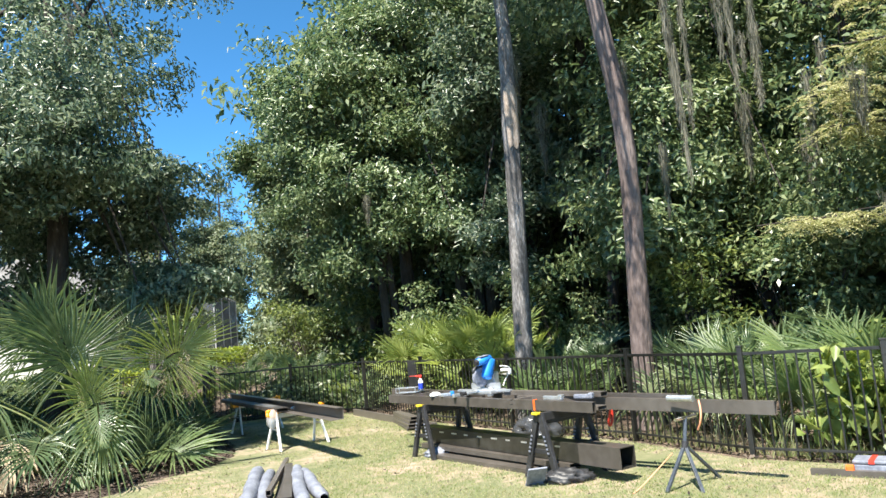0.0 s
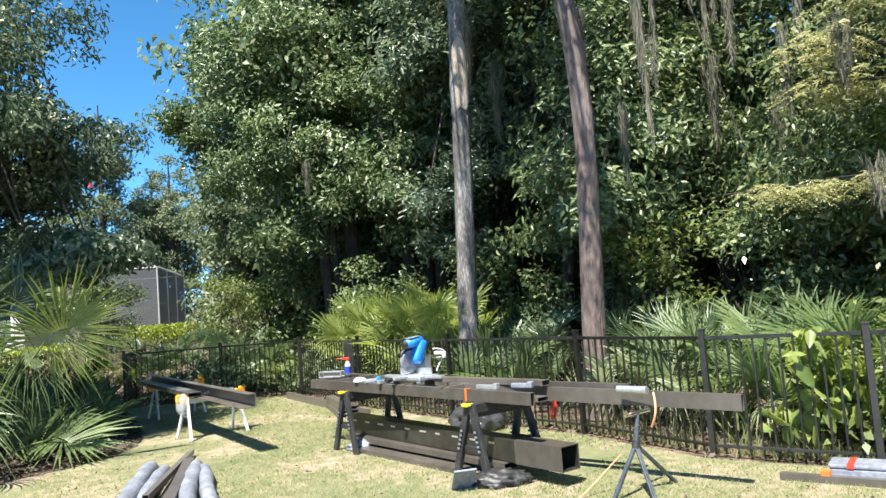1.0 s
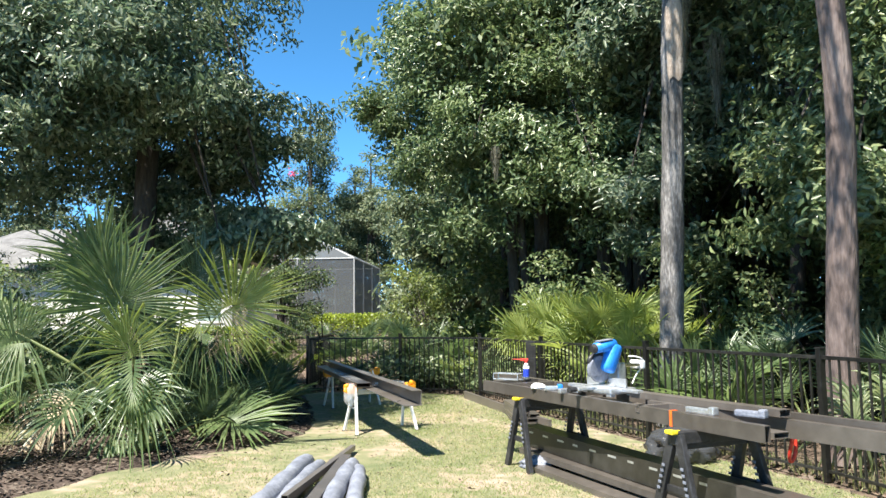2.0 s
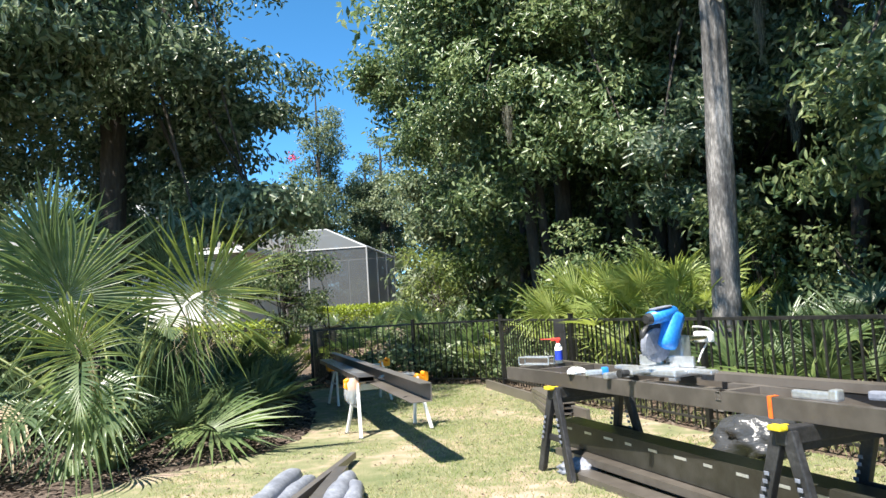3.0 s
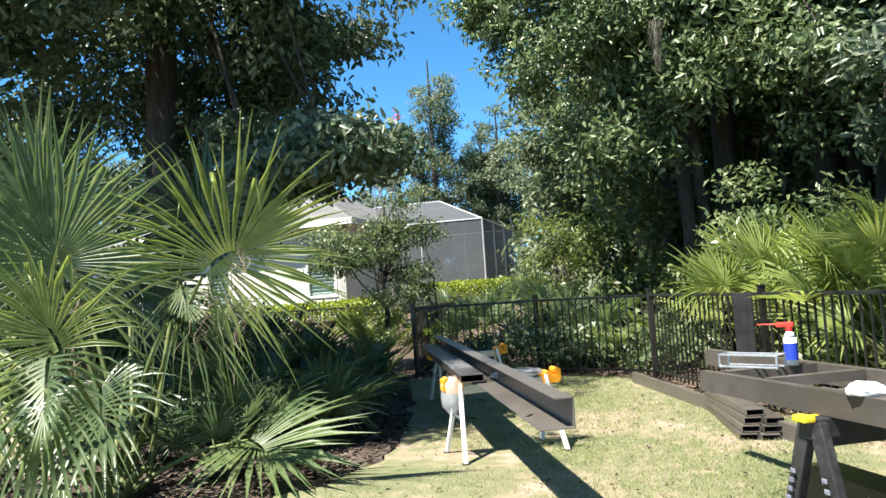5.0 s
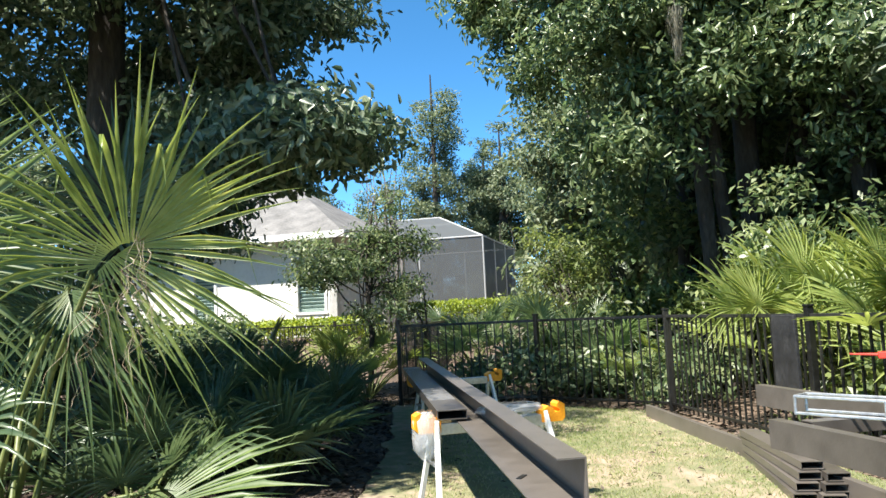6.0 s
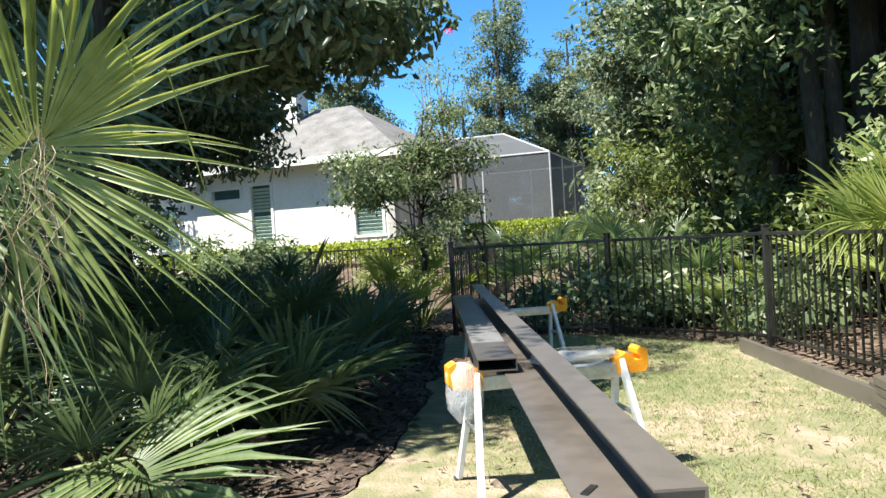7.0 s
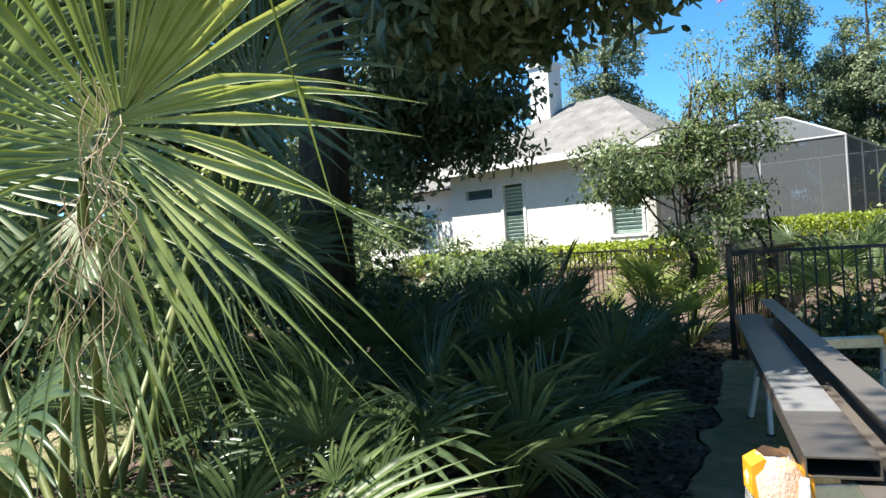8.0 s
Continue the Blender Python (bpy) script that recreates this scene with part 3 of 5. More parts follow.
# ---- fence ----
FENCE_H = 1.13
bm = bmesh.new()
block(bm, (0.016, 0.016, FENCE_H - 0.06), Matrix.Translation((0, 0, (FENCE_H - 0.06) / 2 + 0.03)))
_picket = part("picket", bm, M_FENCE)
picket_mesh = _picket.data
bpy.data.objects.remove(_picket)
bm = bmesh.new()
block(bm, (0.055, 0.055, FENCE_H + 0.06), Matrix.Translation((0, 0, (FENCE_H + 0.06) / 2)), 0.003)
block(bm, (0.066, 0.066, 0.018), Matrix.Translation((0, 0, FENCE_H + 0.066)), 0.004)
_post = part("post", bm, M_FENCE)
post_mesh = _post.data
bpy.data.objects.remove(_post)


def fence_run(p, q):
    (x0, y0), (x1, y1) = p, q
    L = math.hypot(x1 - x0, y1 - y0)
    a = math.degrees(math.atan2(y1 - y0, x1 - x0))
    ob = empty("fence_panel", pose(x0, y0, 0, 0, 0, a), "black aluminium picket fence panel round the lawn", "fence", "fence panels")
    o = new("post", post_mesh)
    o.parent = ob
    for z, h in ((FENCE_H, 0.034), (0.11, 0.026)):
        bm = bmesh.new()
        block(bm, (L - 0.06, 0.03, h), Matrix.Translation((L / 2, 0, z - h / 2)), 0.003)
        part("rail", bm, M_FENCE, ob)
    n = max(int(round(L / 0.112)), 2)
    for i in range(1, n):
        o = new("picket", picket_mesh)
        o.parent = ob
        o.location = (L * i / n, 0, 0)
    return ob


for p, q in zip(POSTS, POSTS[1:]):
    fence_run(p, q)
# the side that leaves the corner towards the house
fence_run((-6.9, 21.5), POSTS[0])
for p, q in (((-16.0, 21.2), (-13.9, 21.3)), ((-13.9, 21.3), (-11.8, 21.4)), ((-11.8, 21.4), (-9.7, 21.5)), ((-9.7, 21.5), (-6.9, 21.5))):
    fence_run(p, q)


# ---- white folding sawhorses with the channel beam ----
def folding_sawhorse(cx, cy, a, wrapped):
    ob = empty("folding_sawhorse", pose(cx, cy, 0, 0, 0, a), "white metal folding sawhorse with orange clamp ends" + (" in torn plastic film" if wrapped else ""), "sawhorse", "folding sawhorses")
    bm = bmesh.new()
    block(bm, (0.86, 0.075, 0.07), Matrix.Translation((0, 0, 0.546)), 0.006)
    part("crossbar", bm, M_ALU, ob)
    for sx in (-1, 1):
        for sy in (-1, 1):
            bm = bmesh.new()
            bar(bm, (sx * 0.37, sy * 0.03, 0.60), (sx * 0.43, sy * 0.24, 0.012), 0.042, 0.028, 0.004, up=(1, 0, 0))
            leg = part("leg", bm, M_WHITE, ob)
            bm = bmesh.new()
            block(bm, (0.05, 0.05, 0.024), Matrix.Translation((sx * 0.43, sy * 0.24, 0.012)), 0.006)
            part("foot", bm, M_PLASTIC, leg)
        bm = bmesh.new()
        bar(bm, (sx * 0.40, -0.13, 0.34), (sx * 0.40, 0.13, 0.34), 0.02, 0.02, 0.003)
        part("brace", bm, M_ALU, ob)
        bm = bmesh.new()
        outline = [(0.425 + (a - 0.44) * 0.8, 0.53 + (b - 0.53) * 0.8) for a, b in ((0.34, 0.53), (0.52, 0.53), (0.545, 0.56), (0.545, 0.665), (0.50, 0.69), (0.475, 0.67), (0.475, 0.645), (0.50, 0.625), (0.495, 0.605), (0.455, 0.605), (0.44, 0.645), (0.40, 0.66), (0.34, 0.625))]
        profile(bm, [(u * sx, v) for u, v in outline], (0, 0.05, 0), (0, -0.05, 0))
        part("clamp_end", bm, M_ORANGE, ob, "bright orange plastic clamp end")
    if wrapped:
        r = np.random.default_rng(5)
        for sx, drop, w in ((-0.43, 0.30, 0.085), (0.14, 0.07, 0.22)):
            pts = [(sx + math.cos(b) * w * s + r.normal(0, 0.008), math.sin(b) * 0.075 * s * 1.25 + r.normal(0, 0.008), 0.665 - drop * k / 5 + r.normal(0, 0.006)) for k, s in enumerate((0.55, 1.0, 1.05, 1.1, 0.95, 0.45)) for b in np.linspace(0, 6.283, 14, endpoint=False)]
            i, j = np.meshgrid(np.arange(5), np.arange(14), indexing="ij")
            F = np.stack([i * 14 + j, i * 14 + (j + 1) % 14, (i + 1) * 14 + (j + 1) % 14, (i + 1) * 14 + j], -1).reshape(-1, 4)
            sheet("film_wrap", [(np.array(pts), F)], M_FILM, ob, True)["label"] = "torn clear plastic film"
        t = np.linspace(0, 1, 9)
        sheet("film_tail", [pipe(np.stack([-0.33 + 0.02 * np.sin(9 * t), 0.07 + 0.03 * t, 0.61 - 0.38 * t], 1), np.full(9, 0.007), 4)], M_FILM, ob)
    return ob


folding_sawhorse(-2.60, 11.87, 40, True)
folding_sawhorse(-3.92, 14.50, 40, False)
for x, y in ((-2.86, 11.65), (-4.18, 14.27)):
    bm = bmesh.new()
    block(bm, (0.14, 0.07, 0.022), pose(x, y, 0.5925, 0, 0, 40), 0.004)
    tagged(part("wood_block", bm, M_WOODPLY), "short pale wood block packing up the tube on the sawhorse", "wood block", "packing blocks")
BT, BF = Vector((-1.625, 9.933, 0.0)), Vector((-4.74, 15.42, 0.0))
bm = bmesh.new()
Z0 = 0.583
w = 0.006
profile(bm, [(0.115, 0), (-0.075, 0), (-0.075, 0.163), (0.030, 0.163), (0.030, 0.163 - w), (-0.075 + w, 0.163 - w), (-0.075 + w, w), (0.115, w)], BF + Vector((0, 0, Z0)), BT + Vector((0, 0, Z0)))
tagged(part("channel_beam", bm, M_BRONZE), "long dark bronze aluminium channel beam across two sawhorses", "metal beam")
_beam = bpy.data.objects["channel_beam"]
bm = bmesh.new()
d = (BT - BF).normalized()
n_ = Vector((d.y, -d.x, 0))
A = Vector((-2.766, 11.642, 0.634))
profile_end = A - d * 3.9
hollow(bm, profile_end, A, 0.19, 0.06, 0.005)
tube_ = tagged(part("box_tube", bm, M_BRONZE), "dark bronze rectangular aluminium tube on the sawhorses", "metal tube")
bm = bmesh.new()
bar(bm, A - d * 0.55 + Vector((0, 0, 0.0325)), profile_end + d * 0.3 + Vector((0, 0, 0.0325)), 0.180, 0.003)
part("protective_film", bm, M_GLOSSFILM, tube_, "glossy clear protective film")
bm = bmesh.new()
bar(bm, BT - d * 0.42 - n_ * -0.085 + Vector((0, 0, Z0 + 0.0085)), BT - d * 0.48 - n_ * -0.045 + Vector((0, 0, Z0 + 0.0085)), 0.02, 0.003)
part("tape_mark", bm, M_FENCE, _beam, "small black tape mark")
# ---- work bench of black sawhorses ----
U, W_ = Vector((0.556, -0.831, 0)).normalized(), Vector((0.831, 0.556, 0)).normalized()
ANG = math.degrees(math.atan2(W_.y, W_.x))


def plastic_sawhorse(x, y):
    """Local x runs along the top beam, away from the open lawn."""
    ob = empty("plastic_sawhorse", pose(x, y, 0, 0, 0, ANG), "black plastic folding sawhorse with a yellow clamp under boards", "sawhorse", "plastic sawhorses")
    bm = bmesh.new()
    block(bm, (0.70, 0.075, 0.09), Matrix.Translation((0.35, 0, 0.655)), 0.01)
    block(bm, (0.62, 0.05, 0.05), Matrix.Translation((0.35, 0, 0.60)), 0.01)
    part("top_beam", bm, M_PLASTIC, ob)
    for sx in (0.03, 0.67):
        for sy in (-1, 1):
            bm = bmesh.new()
            bar(bm, (sx, sy * 0.03, 0.68), (sx + (0.03 if sx > 0.3 else -0.03), sy * 0.24, 0.0), 0.075, 0.045, 0.008, up=(1, 0, 0))
            leg = part("leg", bm, M_PLASTIC, ob)
            for k in range(5):
                f = 0.32 + 0.06 * k
                bm = bmesh.new()
                block(bm, (0.006, 0.03, 0.02), Matrix.Translation((sx - 0.036 - 0.03 * f, sy * (0.03 + 0.21 * f), 0.68 * (1 - f))), 0.002)
                part("slot", bm, M_GREYPLASTIC, leg)
        bm = bmesh.new()
        block(bm, (0.03, 0.28, 0.05), Matrix.Translation((sx, 0, 0.30)), 0.006)
        part("crosspiece", bm, M_PLASTIC, ob)
    bm = bmesh.new()
    block(bm, (0.055, 0.085, 0.028), Matrix.Translation((-0.012, 0, 0.700)), 0.008)
    block(bm, (0.10, 0.03, 0.022), Matrix.Translation((0.05, 0.048, 0.690)), 0.006)
    part("clamp", bm, M_YELLOW, ob, "yellow plastic clamp")
    return ob


H1, H2 = Vector((-0.50, 9.66, 0)), Vector((0.80, 7.70, 0))
plastic_sawhorse(H1.x, H1.y)
plastic_sawhorse(H2.x, H2.y)


def bench(s, v, z):
    """A place on the bench: s metres along it from the far sawhorse, v metres in from its front, z up."""
    return H1 + U * s + W_ * v + Vector((0, 0, z))


def tube_thing(name, a, b, w, h, label, mat=None, group="aluminium profiles", wall=0.004):
    bm = bmesh.new()
    hollow(bm, a, b, w, h, wall)
    return tagged(part(name, bm, mat or M_BRONZE), label, "metal tube", group)


frame_ = empty("aluminium_frame", Matrix(), "dark bronze aluminium frame with two rails lying on sawhorses", "metal frame")
for s0, v0, s1, v1 in ((-0.92, 0.08, 2.98, 0.22), (-1.95, 0.72, 2.40, 0.67)):
    bm = bmesh.new()
    hollow(bm, bench(s0, v0, 0.756), bench(s1, v1, 0.756), 0.05, 0.108, 0.004)
    part("rail", bm, M_BRONZE, frame_)
for s in (-0.82, -0.45, 0.55, 1.75):
    bm = bmesh.new()
    hollow(bm, bench(s, 0.145, 0.785), bench(s, 0.675, 0.785), 0.06 if s < -0.8 else 0.045, 0.05, 0.004)
    part("cross_rail", bm, M_BRONZE, frame_)
tube_thing("long_board", bench(1.55, 0.42, 0.755), bench(4.45, 1.02, 0.70), 0.055, 0.125, "long dark bronze profile reaching from the bench to a stand")
tube_thing("long_board", bench(1.35, 0.55, 0.79), bench(3.45, 0.95, 0.765), 0.05, 0.10, "dark bronze profile lying on the bench beside the saw")
tube_thing("long_board", bench(1.25, 0.50, 0.838), bench(2.75, 0.62, 0.838), 0.11, 0.05, "flat dark bronze profile on top of the bench frame")

for k, (s0, s1, v) in enumerate(((-0.40, 2.75, 0.215), (-0.70, 2.9, 0.36), (-0.35, 2.6, 0.51))):
    tube_thing("flat_profile", bench(s0, v, 0.725), bench(s1, v + 0.06, 0.725), 0.135, 0.04, "flat dark bronze profile lying inside the bench frame")
# the big beam under the bench
bm = bmesh.new()
LB0, LB1 = bench(-0.55, 0.44, 0.25), bench(3.18, 0.40, 0.25)
hollow(bm, LB0, LB1, 0.20, 0.20, 0.006)
big = tagged(part("large_beam", bm, M_BEAM), "large dark box beam with white label strips under the bench", "metal beam")
# slightly wider, lighter grey-brown tube over the beam's near end
bm = bmesh.new()
hollow(bm, bench(2.60, 0.407, 0.25), bench(3.19, 0.40, 0.25), 0.212, 0.212, 0.005)
part("end_sleeve", bm, M_BRONZE, big, "lighter grey-brown end section")
for k in range(10):
    bm = bmesh.new()
    bar(bm, bench(-0.38 + 0.29 * k, 0.44 - 0.0107 * (0.29 * k + 0.17) - 0.102, 0.30), bench(-0.38 + 0.29 * k + 0.08 + 0.02 * (k % 3), 0.44 - 0.0107 * (0.29 * k + 0.26) - 0.102, 0.30), 0.003, 0.018)
    part("label_strip", bm, M_ALU, big)
for k, (s0, s1, v, z) in enumerate(((-0.4, 2.5, 0.30, 0.115), (-0.2, 2.2, 0.44, 0.075), (0.1, 2.0, 0.14, 0.035))):
    tube_thing("floor_profile", bench(s0, v, z), bench(s1, v + 0.03, z), 0.16, 0.055, "dark flat aluminium profile lying on the grass under the bench")
tube_thing("floor_profile", bench(0.1, 0.42, 0.035), bench(2.1, 0.40, 0.035), 0.10, 0.05, "dark flat aluminium profile lying on the grass under the bench")


# ---- mitre saw ----
def mitre_saw(m):
    ob = empty("mitre_saw", m, "blue and grey sliding mitre saw standing on the bench", "saw")

    def piece(name, mat, label="", smooth=False):
        return lambda bm, parent=None: part(name, bm, mat, parent or ob, label, smooth)
    bm = bmesh.new()
    block(bm, (0.52, 0.30, 0.05), Matrix.Translation((0, 0, 0.045)), 0.015)
    for sx in (-0.22, 0.22):
        for sy in (-0.12, 0.12):
            block(bm, (0.06, 0.05, 0.02), Matrix.Translation((sx, sy, 0.01)), 0.004)
    base = piece("base", M_ALU, "silver cast base")(bm)
    bm = bmesh.new()
    rod(bm, (0, -0.03, 0.07), (0, -0.03, 0.085), 0.14, n=28)
    block(bm, (0.08, 0.24, 0.03), Matrix.Translation((0, -0.20, 0.06)), 0.01)
    piece("turntable", M_ALU)(bm)
    bm = bmesh.new()
    rod(bm, (0, -0.32, 0.06), (0, -0.40, 0.06), 0.022, 0.028, 12)
    piece("lock_handle", M_PLASTIC)(bm)
    for sx in (-1, 1):
        bm = bmesh.new()
        block(bm, (0.22, 0.025, 0.075), Matrix.Translation((sx * 0.145, 0.04, 0.11)), 0.008)
        piece("guide_fence", M_ALU, "pale metal guide fence")(bm)
    for sx in (-0.05, 0.05):
        bm = bmesh.new()
        rod(bm, (sx, 0.02, 0.25), (sx, 0.42, 0.25), 0.016, n=12)
        piece("slide_rail", M_CHROME)(bm)
    bm = bmesh.new()
    block(bm, (0.17, 0.09, 0.22), Matrix.Translation((0, 0.16, 0.17)), 0.02)
    piece("pivot", M_ALU)(bm)
    bm = bmesh.new()
    block(bm, (0.16, 0.05, 0.08), Matrix.Translation((0, 0.43, 0.25)), 0.015)
    piece("rail_end", M_WHITE)(bm)
    bm = bmesh.new()
    rod(bm, (-0.025, -0.04, 0.22), (0.025, -0.04, 0.22), 0.125, n=32)
    bmesh.ops.bisect_plane(bm, geom=bm.verts[:] + bm.edges[:] + bm.faces[:], plane_co=(0, 0, 0.19), plane_no=(0, 0.2, -1), clear_outer=True)
    piece("blade_guard", M_GREYPLASTIC, "grey upper blade guard")(bm)
    bm = bmesh.new()
    rod(bm, (-0.018, -0.04, 0.22), (0.018, -0.04, 0.22), 0.112, n=32)
    piece("lower_guard", M_GREYPLASTIC)(bm)
    bm = bmesh.new()
    block(bm, (0.12, 0.13, 0.28), pose(0.05, 0.055, 0.325, -26, 0, 0), 0.045)
    rod(bm, (0.05, 0.10, 0.44), (0.05, -0.13, 0.415), 0.052, 0.046, 20)
    motor = piece("motor", M_BLUE, "bright blue motor housing", True)(bm)
    bm = bmesh.new()
    rod(bm, (0.05, -0.13, 0.415), (0.05, -0.17, 0.411), 0.043, 0.030, 18)
    part("vent_cap", bm, M_PLASTIC, motor)
    bm = bmesh.new()
    block(bm, (0.07, 0.16, 0.012), pose(0.05, -0.02, 0.484, 6, 0, 0), 0.005)
    part("label_plate", bm, M_GREYPLASTIC, motor, "grey cover plate")
    line = smooth_line([(-0.01, 0.00, 0.36), (-0.02, -0.09, 0.35), (-0.02, -0.15, 0.31), (-0.02, -0.10, 0.25)], 10)
    V, F = pipe(line, np.full(10, 0.024), 10)
    sheet("handle", [(V, F)], M_PLASTIC, ob, True)["label"] = "black loop handle"
    bm = bmesh.new()
    block(bm, (0.03, 0.05, 0.03), pose(-0.02, -0.12, 0.325, 30, 0, 0), 0.01)
    piece("trigger", M_RED)(bm)
    bm = bmesh.new()
    rod(bm, (-0.04, 0.12, 0.36), (-0.10, 0.20, 0.35), 0.03, n=12)
    piece("dust_port", M_PLASTIC)(bm)
    t_ = np.linspace(0, 1, 14)
    sheet("cable", [pipe(np.stack([0.02 + 0.05 * np.sin(5 * t_), 0.30 + 0.16 * np.sin(2.6 * t_), 0.33 - 0.26 * t_ ** 2], 1), np.full(14, 0.007), 6)], M_WHITE, ob, True)["label"] = "pale power cable"
    for sx in (-1, 1):
        bm = bmesh.new()
        block(bm, (0.20, 0.07, 0.03), Matrix.Translation((sx * 0.36, 0.0, 0.055)), 0.008)
        piece("side_support", M_ALU)(bm)
    return ob


sp = bench(0.92, 0.40, 0.811)
mitre_saw(pose(sp.x, sp.y, sp.z, 0, 0, ANG - 90 + 8))

# ---- small things on the bench ----
def bottle(p):
    ob = empty("spray_bottle", pose(*p), "white and blue bottle with a red nozzle on the bench", "bottle")
    bm = bmesh.new()
    rod(bm, (0, 0, 0), (0, 0, 0.15), 0.034, n=20)
    rod(bm, (0, 0, 0.15), (0, 0, 0.185), 0.034, 0.014, 20)
    part("body", bm, M_WHITE, ob, "", True)
    bm = bmesh.new()
    rod(bm, (0, 0, 0.03), (0, 0, 0.12), 0.0355, n=20)
    part("label_band", bm, M_DARKBLUE, ob, "blue label band")
    bm = bmesh.new()
    rod(bm, (0, 0, 0.185), (0, 0, 0.21), 0.018, n=14)
    block(bm, (0.09, 0.022, 0.028), Matrix.Translation((-0.02, 0, 0.22)), 0.006)
    rod(bm, (-0.06, 0, 0.222), (-0.16, 0, 0.226), 0.006, 0.003, 8)
    part("nozzle", bm, M_RED, ob, "red nozzle with a straw")


bottle(bench(-0.80, 0.54, 0.811))


def wire_rack(p, a):
    ob = empty("rack", pose(*p, 0, 0, a), "small bent wire rack lying on the frame", "rack")
    for y in (-0.05, 0.05):
        bm = bmesh.new()
        for c, e in (((-0.16, y, 0.006), (0.16, y, 0.006)), ((-0.16, y, 0.07), (0.16, y, 0.07)), ((-0.16, y, 0.0), (-0.16, y, 0.07)), ((0.16, y, 0.0), (0.16, y, 0.07))):
            rod(bm, c, e, 0.006, n=6)
        part("wire_side", bm, M_ALU, ob)
    for x in (-0.16, 0.16):
        bm = bmesh.new()
        rod(bm, (x, -0.05, 0.07), (x, 0.05, 0.07), 0.006, n=6)
        part("wire_end", bm, M_ALU, ob)


wire_rack(bench(-0.85, 0.33, 0.811), ANG - 60)


def lump(name, p, size, mat, label, category, seed, n=14, amp=0.18, crease=3.0):
    """A soft crumpled thing."""
    bm = bmesh.new()
    bmesh.ops.create_icosphere(bm, subdivisions=4, radius=1.0)
    for v in bm.verts:
        k = noise.noise(v.co * crease + Vector((seed, 0, 0))) * amp + abs(noise.noise(v.co * crease * 2.3 + Vector((0, seed, 0)))) * amp * 0.7
        v.co *= 1 + k
        v.co.z = max(v.co.z, -0.55)
        v.co = Vector((v.co.x * size[0], v.co.y * size[1], (v.co.z + 0.55) * size[2]))
    ob = part(name, bm, mat, None, "", True)
    ob.location = p
    return tagged(ob, label, category)


lump("paper_roll", bench(0.2, 0.13, 0.81), (0.07, 0.05, 0.035), M_WHITE, "crumpled white paper towel on the bench rail", "paper", 3.0)
M_BAG = film_material("black_bag_film", (0.05, 0.052, 0.056), 0.2, 0.96, 0.4)
bp_ = Vector((1.12, 10.35, 0.0))
lump("plastic_bag", (bp_.x, bp_.y, 0.0), (0.33, 0.24, 0.22), M_BAG, "shiny dark plastic bag on the grass behind the bench", "bag", 8.0, amp=0.3)
bp_ = bench(0.02, 0.2, 0.0)
lump("plastic_wrap", (bp_.x, bp_.y, 0.0), (0.16, 0.11, 0.08), M_GREYPLASTIC, "crumpled grey plastic wrap on the grass by the sawhorse", "plastic", 5.0, amp=0.3)


def tool(p, a, label, body, tip, L=0.2):
    ob = empty("hand_tool", pose(*p, 0, 0, a), label, "tool", "tools on the bench")
    bm = bmesh.new()
    block(bm, (L, 0.05, 0.045), Matrix.Translation((0, 0, 0.0225)), 0.012)
    part("body", bm, body, ob)
    bm = bmesh.new()
    block(bm, (0.05, 0.06, 0.06), Matrix.Translation((L / 2, 0, 0.03)), 0.012)
    part("head", bm, tip, ob)


tool(bench(0.42, 0.16, 0.81), 10, "small blue and silver cutting tool lying on the bench", M_ALU, M_BLUE, 0.15)
tool(bench(0.68, 0.2, 0.81), 40, "silver hand tool with a dark grip on the bench", M_ALU, M_PLASTIC, 0.26)
tool(bench(2.35, 0.24, 0.81), -50, "grey metal bracket on the bench rail", M_ALU, M_ALU, 0.24)
tool(bench(2.65, 0.4, 0.815), -40, "grey plastic fitting lying on the profile", M_GREYPLASTIC, M_GREYPLASTIC, 0.2)
bm = bmesh.new()
hollow(bm, bench(2.11, 0.188, 0.756), bench(2.137, 0.190, 0.756), 0.058, 0.116, 0.002)
tagged(part("tape_band", bm, M_TAPE), "orange tape wound round the frame rail", "tape")
# ---- support stand ----
TS = Vector((2.10, 6.86, 0))
stand = empty("support_stand", pose(*TS, 0, 0, 0), "grey tripod support stand with a roller under long profiles", "stand")
bm = bmesh.new()
rod(bm, (-0.06, -0.05, 0.34), (0, 0, 0.64), 0.019, n=14)
part("column", bm, M_STEELBLUE, stand)
bm = bmesh.new()
rod(bm, (-0.055, -0.045, 0.36), (-0.04, -0.034, 0.43), 0.032, n=14)
part("collar", bm, M_PLASTIC, stand)
for a, c in ((-0.31, -0.18), (-0.02, -0.31), (0.33, 0.20)):
    bm = bmesh.new()
    bar(bm, (-0.05, -0.04, 0.40), (a, c, 0.012), 0.032, 0.024, 0.003)
    part("leg", bm, M_STEELBLUE, stand, "painted blue-grey leg")
bm = bmesh.new()
rod(bm, (-0.13, -0.10, 0.64), (0.13, 0.10, 0.64), 0.016, n=14)
part("roller", bm, M_CHROME, stand, "chrome roller")
bm = bmesh.new()
rod(bm, (2.04, 7.14, 0.80), (2.22, 6.93, 0.80), 0.032, n=16)
tagged(part("clear_sleeve", bm, M_ALU), "silver sleeve lying on the long profile", "sleeve")
t = np.linspace(0, 1, 10)
V, F = pipe(np.stack([2.24 - 0.04 * t, 6.84 - 0.07 * np.sin(3.1 * t), 0.79 - 0.27 * t], 1), np.full(10, 0.009), 6)
tagged(sheet("strap", [(V, F)], M_CORD, None, True), "pale pink strap hanging over the long profile", "strap")
